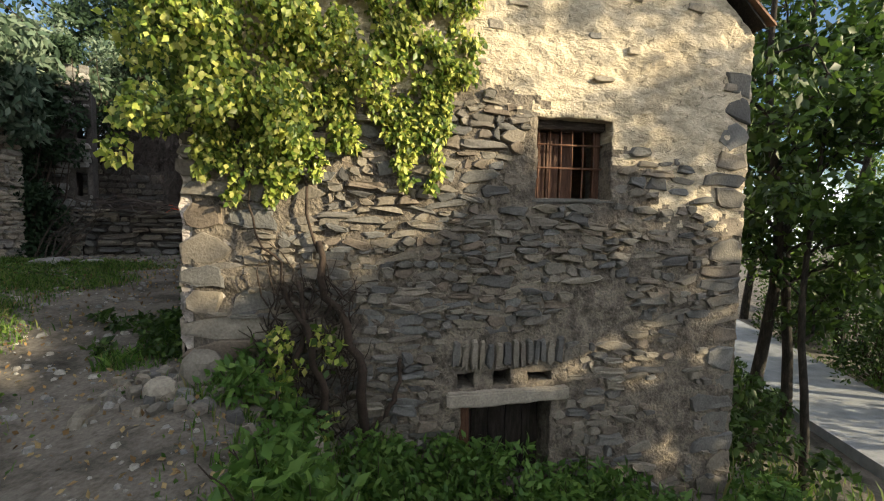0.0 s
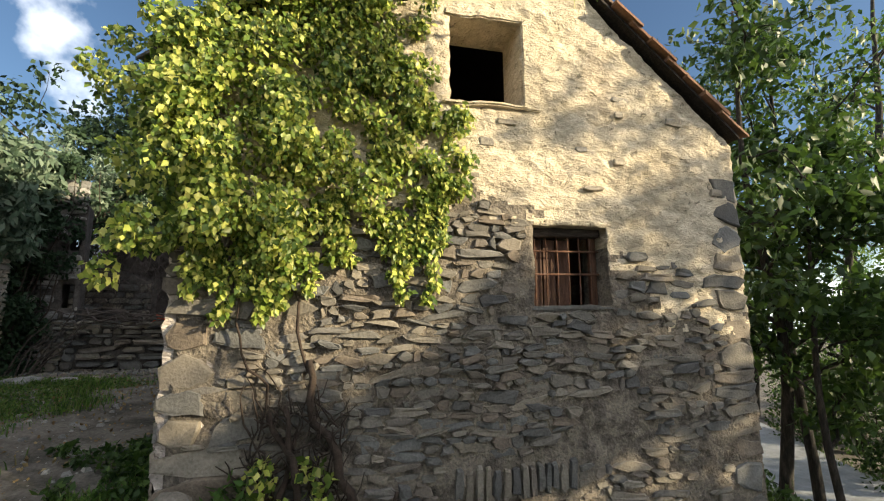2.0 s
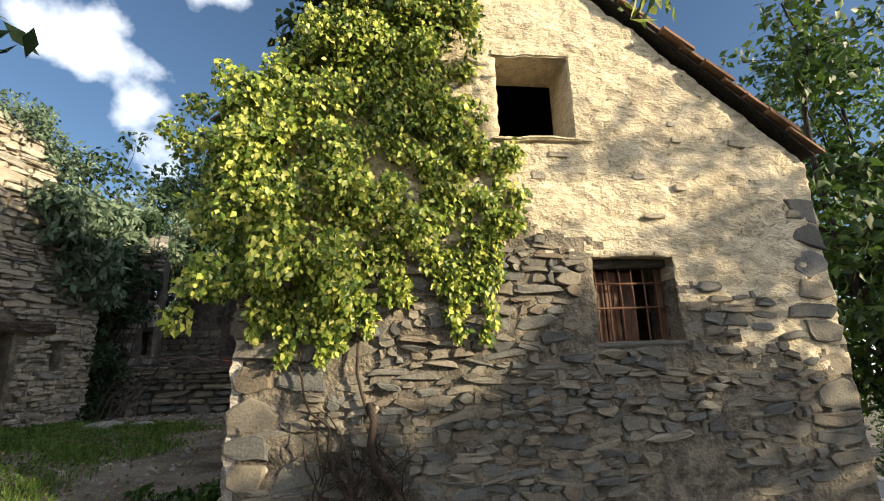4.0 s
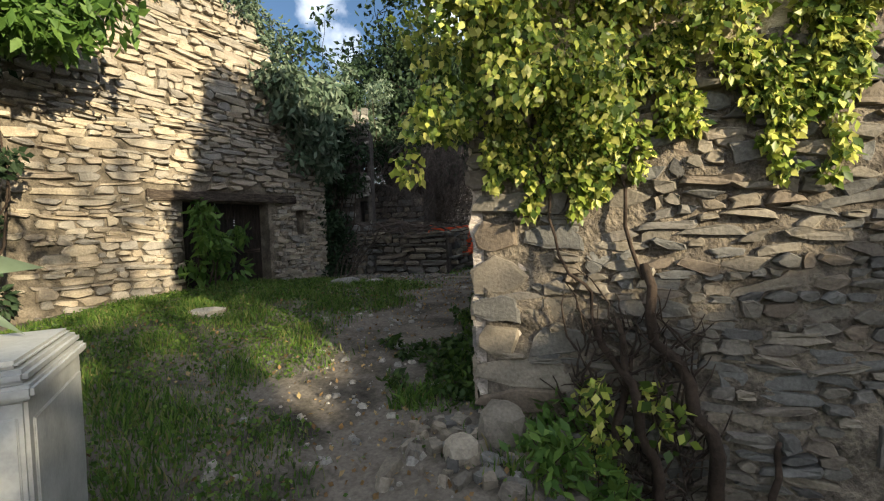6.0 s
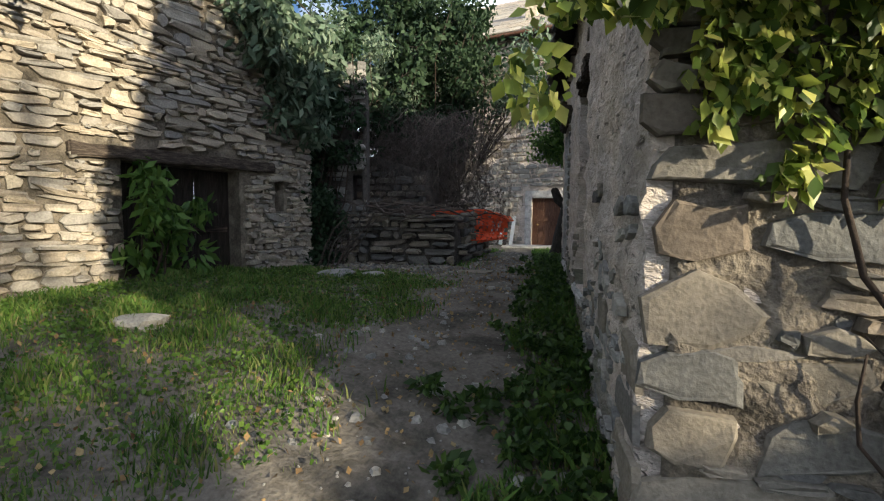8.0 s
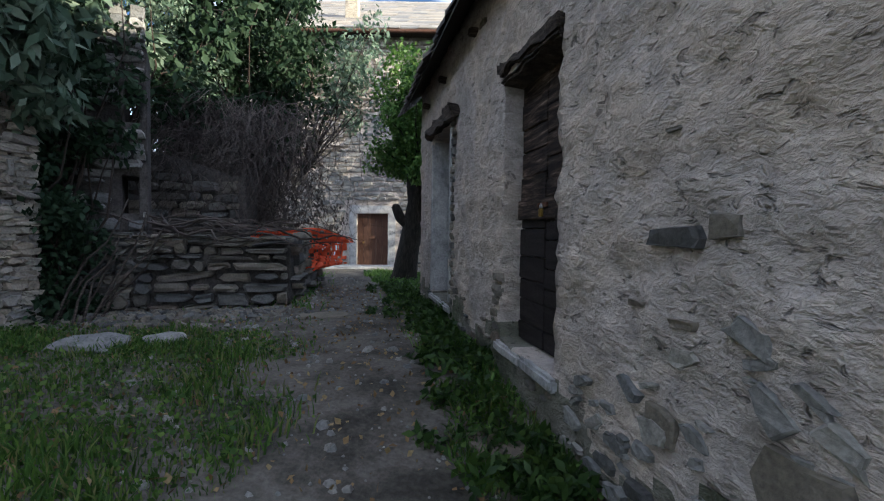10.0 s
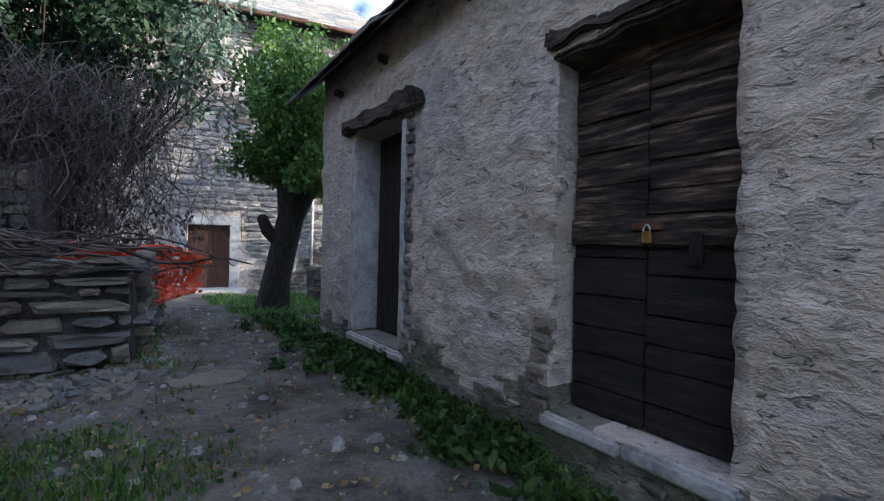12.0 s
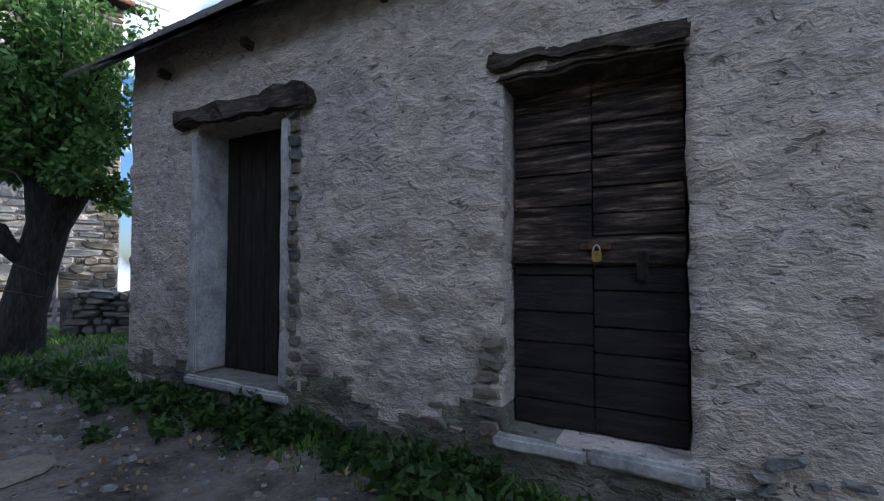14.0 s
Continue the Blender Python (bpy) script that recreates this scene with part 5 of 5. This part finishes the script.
def pollard():
    rng, g = random.Random(91), np.random.default_rng(91)
    x, y = -4.35, 14.2
    t = thing("pollard_tree", "old dark pollard tree with a knobby leaning trunk and fresh shoots", "tree", (x, y, ground_z(x, y)))
    trunk = [((-0.14, 0, -0.2), 0.36), ((-0.06, 0, 0.1), 0.30), ((0.0, 0, 0.6), 0.25), ((0.10, 0, 1.2), 0.23), ((0.22, 0, 1.8), 0.25), ((0.30, 0, 2.2), 0.34), ((0.33, 0, 2.5), 0.38), ((0.36, 0, 2.72), 0.22)]
    me = tube("trunk", [trunk], M_BARK, 14)
    for v in me.vertices:
        v.co += v.normal * 0.05 * noise.noise(v.co * 4)
    put("trunk", me, t)
    put("stub", tube("stub", [[((0.0, 0, 1.3), 0.12), ((-0.2, -0.02, 1.5), 0.12), ((-0.3, -0.03, 1.75), 0.10), ((-0.31, -0.03, 1.8), 0.05)]], M_BARK, 10), t)
    centres, twigs = [], []
    for k in range(46):
        a = rng.uniform(0, 2 * math.pi)
        s = rng.uniform(0.2, 1.25)
        e = Vector((0.3 + s * math.cos(a), s * math.sin(a), rng.uniform(2.7, 5.6) - 0.5 * s))
        twigs.append(limb(rng, (0.3 + 0.2 * math.cos(a), 0.2 * math.sin(a), 2.5), e, 0.024, 0.006, 0.12, 7))
        centres += [Vector(p) for p, r in twigs[-1][2:]]
    for w in twigs:
        put("shoot", tube("shoot", [w], M_BARK, 5), t)
    put("crown", leaf_mesh("crown", clumps(g, centres, [0.27] * len(centres), 85), 0.075, M_WILLOW, 92, 0.3, 1.6), t)["kind"] = "stuff"


pollard()


# ---- cable cabinet beside the lane ----
def cabinet():
    a, b = Vector((-2.83, 1.545, 0)), Vector((-3.44, 1.95, 0))
    along = (b - a).normalized()
    out = Vector((-along.y, along.x, 0))
    if out.y < 0:
        out = -out
    mid = (a + b) / 2
    g0 = ground_z(mid.x, mid.y) - 0.05
    c = new("cable_cabinet")
    c.matrix_world = frame_matrix(mid - out * 0.02, along, out)
    tagged(c, "grey plastic cable cabinet with a stepped lid beside the lane", "cable cabinet")
    w, d, top = 0.80, 0.40, 1.15
    part("body", box_bm(w - 0.05, d - 0.05, top - 0.12 - g0, bevel=0.012), M_CABINET, c, "", pose(0, -d / 2, (top - 0.12 + g0) / 2))
    part("lid_rim", box_bm(w, d, 0.05, bevel=0.012), M_CABINET, c, "", pose(0, -d / 2, top - 0.095))
    part("lid", box_bm(w - 0.04, d - 0.04, 0.05, bevel=0.016), M_CABINET, c, "", pose(0, -d / 2, top - 0.045))
    part("lid_top", box_bm(w - 0.10, d - 0.10, 0.03, bevel=0.012), M_CABINET, c, "", pose(0, -d / 2, top - 0.008))
    part("plinth", box_bm(w - 0.03, d - 0.02, 0.2, bevel=0.012), M_CABINET, c, "", pose(0, -d / 2, g0 + 0.12))
    part("door_panel", box_bm(0.012, d - 0.10, 0.7, bevel=0.004), M_CABINET, c, "", pose(-w / 2 + 0.022, -d / 2, 0.62))
    part("side_panel", box_bm(w - 0.14, 0.012, 0.5, bevel=0.004), M_CABINET, c, "", pose(0, -0.022, 0.70))
    part("latch", box_bm(0.02, 0.03, 0.08, bevel=0.005), M_IRON, c, "dark latch", pose(-w / 2 + 0.01, -d + 0.09, 0.7))
    # purple flowers over it
    rng, g = random.Random(95), np.random.default_rng(95)
    bush = thing("butterfly_bush", "butterfly bush with purple flower spikes over the cabinet", "shrub")
    foot = Vector((-3.75, 1.25, ground_z(-3.75, 1.25)))
    tips = [(-3.5 + rng.uniform(-0.35, 0.1), 1.35 + rng.uniform(-0.35, 0.25), rng.uniform(1.15, 1.75)) for _ in range(12)]
    for p in tips:
        put("stem", tube("stem", [limb(rng, foot, p, 0.012, 0.005, 0.15, 6)], M_STEM, 5), bush)
    put("leaves", leaf_mesh("leaves", clumps(g, [Vector(p) - Vector((0, 0, 0.25)) for p in tips], [0.2] * 12, 40), 0.10, M_GREY_LEAF, 96, 0.4, 2.4), bush)["kind"] = "stuff"
    for k, p in enumerate(tips):
        q = [Vector(p) + Vector((0.0, 0, 0.03 * i)) for i in range(6)]
        put("flower_spike", leaf_mesh("flower_spike", clumps(g, q, [0.032 - 0.004 * i for i in range(6)], 40), 0.016, M_PURPLE, 97 + k, 0, 1.0), bush)


cabinet()


def near_branch():
    """The branches that hang into the sky."""
    rng, g = random.Random(101), np.random.default_rng(101)
    for label, root, tips, mat, leaf in (
            ("sunlit ash branch with yellow-green leaves before the gable", (3.4, -7.8, 6.0), [(1.9, 3.0, 4.75), (1.4, 3.2, 4.5), (1.1, 3.1, 4.35), (1.6, 3.3, 5.1), (2.3, 3.1, 5.0), (0.9, 3.2, 4.9), (2.6, 3.3, 5.4)], M_IVY, 0.07),
            ("elder twig with long leaves hanging into the sky", (-6.4, -4.2, 5.2), [(-2.75, 1.75, 3.55), (-2.55, 1.8, 3.45), (-2.9, 1.6, 3.6), (-2.6, 1.7, 3.35)], M_DARK_LEAF, 0.085)):
        s = thing("overhanging_branch", label, "branch")
        put("stems", tube("stems", [limb(rng, root, p, 0.016, 0.004, 0.12, 8) for p in tips], M_STEM, 5), s)
        n = 60 if leaf < 0.08 else 14
        put("leaves", leaf_mesh("leaves", clumps(g, tips, [0.3] * len(tips), n), leaf, mat, 102, 0.5, 2.4), s)["kind"] = "stuff"


near_branch()


# ---- grass, weeds, loose stones ----
def in_barn(x, y):
    p = SIDE.inverted() @ Vector((x, y, 0))
    return p.y < 0.0 and -0.02 < p.x < LONG and p.y > -WIDE


def lane_side(x, y):
    """Distance from the middle of the trodden lane."""
    if y < 3.2:
        cx = -0.9 - 0.45 * y
    else:
        cx = -2.34 - 0.235 * (y - 3.2) - 0.75
    return x - cx


def grass_amount(x, y):
    d = lane_side(x, y)
    n = noise.noise(Vector((x * 0.9, y * 0.9, 5)))
    if in_barn(x, y) or y > 19:
        return 0
    p = SIDE.inverted() @ Vector((x, y, 0))
    if y > 2.8 and 0 < p.y < 0.5 + 0.5 * n and p.x > 0:
        return 0.6 + 0.9 * n
    if d < -0.45 and x > -8.2 and y < 8.6:
        return min(1, 0.9 * smooth(0.5, 1.2, -d + 0.6 * n)) * (1 - 0.9 * smooth(7.6, 8.6, y))
    if y < 3.9 and d > 0.9:
        return 0.9 * smooth(0.8, 1.6, d + 0.5 * n)
    if y >= 10 and abs(d) > 0.7:
        return 0.6
    if d > 0.9 and x > 2:
        return 0.4
    return 0.05 if abs(d) > 0.4 else 0.0


def blades(name, count, box, size, mat, seed, amount, wide=0.11, lean=0.5):
    g = np.random.default_rng(seed)
    x0, x1, y0, y1 = box
    xy = np.stack([g.uniform(x0, x1, count), g.uniform(y0, y1, count)], 1)
    keep = np.array([g.random() < amount(a, b) for a, b in xy])
    xy = xy[keep]
    n = len(xy)
    base = np.array([(a, b, ground_z(a, b) - 0.01) for a, b in xy])
    h = size * g.uniform(0.4, 1.3, n) * np.array([0.55 + 0.9 * smooth(-0.35, 0.45, noise.noise(Vector((a * 1.7, b * 1.7, 2)))) for a, b in xy])
    a = g.uniform(0, 2 * math.pi, n)
    side = np.stack([np.cos(a), np.sin(a), 0 * a], 1)
    b = g.uniform(0, 2 * math.pi, n)
    fall = np.stack([np.cos(b), np.sin(b), 0 * b], 1) * (h * lean * g.uniform(0.2, 1.2, n))[:, None]
    up = np.stack([0 * h, 0 * h, h], 1)
    w = (h * wide * 0.5)[:, None] * side
    v = np.stack([base - w, base + w, base + up * 0.6 + fall * 0.4 + w * 0.8, base + up * 0.6 + fall * 0.4 - w * 0.8, base + up + fall * 1.1], 1).reshape(-1, 3)
    k = np.arange(n)[:, None] * 5
    me = bpy.data.meshes.new(name)
    me.vertices.add(5 * n)
    me.vertices.foreach_set("co", v.ravel())
    me.loops.add(9 * n)
    me.loops.foreach_set("vertex_index", (k + np.array([0, 1, 2, 0, 2, 3, 3, 2, 4])).ravel().astype(np.int32))
    me.polygons.add(3 * n)
    me.polygons.foreach_set("loop_start", (np.arange(3 * n) * 3).astype(np.int32))
    me.update(calc_edges=True)
    me.materials.append(mat)
    return put(name, me)


def ground_cover():
    tagged(blades("grass", 270000, (-8.5, 3.0, -1.5, 9.0), 0.08, M_GRASS, 111, grass_amount), "green grass with dry blades on the bank beside the lane", "grass", kind="stuff")
    tagged(blades("lane_weeds", 44000, (-7.0, -2.2, 3.0, 18.5), 0.09, M_WILLOW, 112, lambda x, y: grass_amount(x, y) if lane_side(x, y) > 0.2 or y > 9.5 else 0, 0.22, 0.9), "low weeds along the foot of the barn wall", "weeds", kind="stuff")
    tagged(blades("slope_grass", 26000, (1.0, 13.0, -6, 16), 0.25, M_GRASS, 113, lambda x, y: 0 if in_barn(x, y) or 7.4 < x < 12 else 0.8), "tall grass on the slope down to the road", "grass", kind="stuff")
    rng, g = random.Random(114), np.random.default_rng(114)
    # broad-leaved weeds below the barn front
    spots = []
    while len(spots) < 170:
        u, y = rng.uniform(0.35, 6.2), rng.uniform(0.1, 2.6)
        p = FRONT @ Vector((u, y, 0))
        if lane_side(p.x, p.y) > 0.95:
            tall = 0.12 + 0.30 * smooth(0.5, 3.0, u) * rng.random()
            spots.append((p.x, p.y, ground_z(p.x, p.y) + tall))
    w = thing("weeds", "dense green weeds and brambles below the barn's gable wall", "weeds", kind="stuff")
    put("leaves", leaf_mesh("leaves", clumps(g, spots, [rng.uniform(0.14, 0.3) for _ in spots], 130, 0.8), 0.06, M_WILLOW, 115, 0.2, 1.9), w)["kind"] = "stuff"
    put("stems", tube("stems", [limb(rng, (x, y, ground_z(x, y) - 0.03), (x + rng.gauss(0, 0.1), y + rng.gauss(0, 0.1), z + 0.2), 0.007, 0.003, 0.15, 5) for x, y, z in spots], M_STEM, 4), w)["kind"] = "stuff"
    # low leafy weeds among the grass
    pts = []
    while len(pts) < 40000:
        x, y = rng.uniform(-8.4, 2.0), rng.uniform(-1.0, 9.0)
        if rng.random() < grass_amount(x, y) * (0.5 + 0.9 * noise.noise(Vector((x * 2.1, y * 2.1, 8)))):
            pts.append((x, y, ground_z(x, y) + rng.uniform(0.01, 0.07)))
    tagged(put("clover", leaf_mesh("clover", pts, 0.036, M_LEAF, 117, 0.1, 1.1)), "low clover and leafy weeds in the grass", "weeds", kind="stuff")
    # weeds along the foot of the side wall
    spots = []
    while len(spots) < 150:
        u, y = rng.uniform(0.2, 9.0), abs(rng.gauss(0, 0.28)) + 0.05
        if noise.noise(Vector((u * 1.6, y, 3))) > -0.25 and not (2.4 < u < 3.5 and y < 0.2):
            p = SIDE @ Vector((u, y, 0))
            spots.append((p.x, p.y, ground_z(p.x, p.y) + rng.uniform(0.02, 0.12)))
    w = thing("wall_weeds", "low dark green weeds along the barn's side wall", "weeds", kind="stuff")
    put("leaves", leaf_mesh("leaves", clumps(g, spots, [rng.uniform(0.07, 0.17) for _ in spots], 70, 0.6), 0.05, M_SHADE_LEAF, 118, 0.2, 1.7), w)["kind"] = "stuff"
    # fallen leaves
    pts = []
    for _ in range(10000):
        x, y = rng.uniform(-7.5, 1.8), rng.uniform(-1.5, 12.5)
        if not in_barn(x, y):
            pts.append((x, y, ground_z(x, y) + 0.012))
    pts = np.array(pts)
    up = np.tile(np.array([0.0, 0.0, 1.0]), (len(pts), 1))
    ob = put("fallen_leaves", leaf_mesh("fallen_leaves", pts, 0.04, M_LITTER, 116, 0.0, 1.2, up, 1.0))
    tagged(ob, "scattered dry brown fallen leaves on the lane", "fallen leaves", kind="stuff")


ground_cover()


def loose_stones():
    rng = random.Random(121)
    def rock(name, x, y, sx, sy, sz, mat, label, rz=0, sink=0.3):
        bm = bmesh.new()
        bmesh.ops.create_icosphere(bm, subdivisions=2, radius=0.5)
        off = Vector((rng.uniform(-9, 9), rng.uniform(-9, 9), 0))
        for v in bm.verts:
            c = v.co.copy()
            m = max(abs(c.x), abs(c.y), abs(c.z)) / 0.5
            c = c / (m ** 0.55) * (1 + 0.28 * noise.noise(c * 2.2 + off))
            v.co = Vector((c.x * sx, c.y * sy, c.z * sz))
        ob = part(name, bm, mat)
        ob.matrix_world = pose(x, y, ground_z(x, y) + sz * (0.5 - sink), 0, 0, rz)
        tagged(ob, label, "stone")
    rock("boulder", -1.95, 3.62, 0.32, 0.28, 0.34, M_STONE, "grey squared boulder at the barn's corner", 20)
    rock("boulder", -2.12, 3.32, 0.22, 0.2, 0.2, M_PALE, "pale loose stone on the verge", 40)
    rock("boulder", -1.05, 3.55, 0.24, 0.2, 0.42, M_PALE, "upright pale stone among the weeds", 10)
    rock("flat_stone", -6.05, 4.3, 0.42, 0.34, 0.14, M_FAR, "flat pale stone in the grass", 10)
    rock("flat_stone", -6.45, 7.35, 0.62, 0.45, 0.14, M_FAR, "large flat stone lying before the ruin", 0, 0.2)
    rock("flat_stone", -6.0, 7.65, 0.34, 0.28, 0.12, M_FAR, "flat stone lying before the ruin", 30, 0.2)
    rock("flat_stone", -3.55, 4.75, 0.16, 0.14, 0.08, M_SLAB, "small white stone in the lane", 10)
    rock("flat_stone", -3.15, 6.15, 0.3, 0.42, 0.12, M_STONE, "bluish stone at the lane's edge", 15)
    rock("flat_stone", -5.0, 9.3, 0.62, 0.42, 0.05, M_STONE, "flat slab set in the lane", 12)
    # gravel
    verts, faces = [], []
    for _ in range(5200):
        y = rng.uniform(-0.5, 15)
        x = rng.uniform(-7, 1)
        d = lane_side(x, y)
        if in_barn(x, y) or abs(d) > 1.3 + rng.random() * 0.8:
            continue
        s = 0.010 + 0.045 * rng.random() ** 4
        z = ground_z(x, y)
        i = len(verts)
        a = rng.uniform(0, 6.28)
        for k in range(5):
            t = a + k * 1.257
            verts.append((x + s * math.cos(t) * rng.uniform(0.7, 1.3), y + s * math.sin(t) * rng.uniform(0.7, 1.3), z - 0.005))
        for k in range(5):
            p = verts[i + k]
            verts.append((x + (p[0] - x) * 0.6, y + (p[1] - y) * 0.6, z + s * rng.uniform(0.35, 0.7)))
        faces += [(i + k, i + (k + 1) % 5, i + 5 + (k + 1) % 5, i + 5 + k) for k in range(5)] + [tuple(i + 5 + k for k in range(5))]
    tagged(put("gravel", mesh_of("gravel", verts, faces, M_FAR_MANY)), "loose grey gravel and stone chips on the lane", "gravel", kind="stuff")
    # rubble at the foot of the dry stone wall and the barn corner
    verts, faces = [], []
    for _ in range(520):
        if rng.random() < 0.82:
            t = rng.random()
            x, y = -8.0 + 2.5 * t + rng.gauss(0, 0.15), 9.0 + 0.85 * t - abs(rng.gauss(0, 0.4))
        else:
            p = FRONT @ Vector((rng.uniform(-0.45, 0.9), rng.uniform(0.1, 0.9), 0))
            x, y = p.x, p.y
        m = Matrix.Translation((x, y, ground_z(x, y))) @ Euler((rng.uniform(1.2, 1.9), rng.uniform(-0.4, 0.4), rng.uniform(0, 6.28))).to_matrix().to_4x4() @ Matrix.Diagonal((rng.uniform(0.04, 0.2), rng.uniform(0.02, 0.06), rng.uniform(0.04, 0.14), 1))
        s = rng.choice(STONES)
        i = len(verts)
        verts += [m @ Vector(v) for v in s[0]]
        faces += [tuple(i + a for a in f) for f in s[1]]
    tagged(put("rubble", mesh_of("rubble", verts, faces, M_STONE_MANY)), "loose rubble of pale stone chips at the walls' feet", "rubble", kind="stuff")


loose_stones()
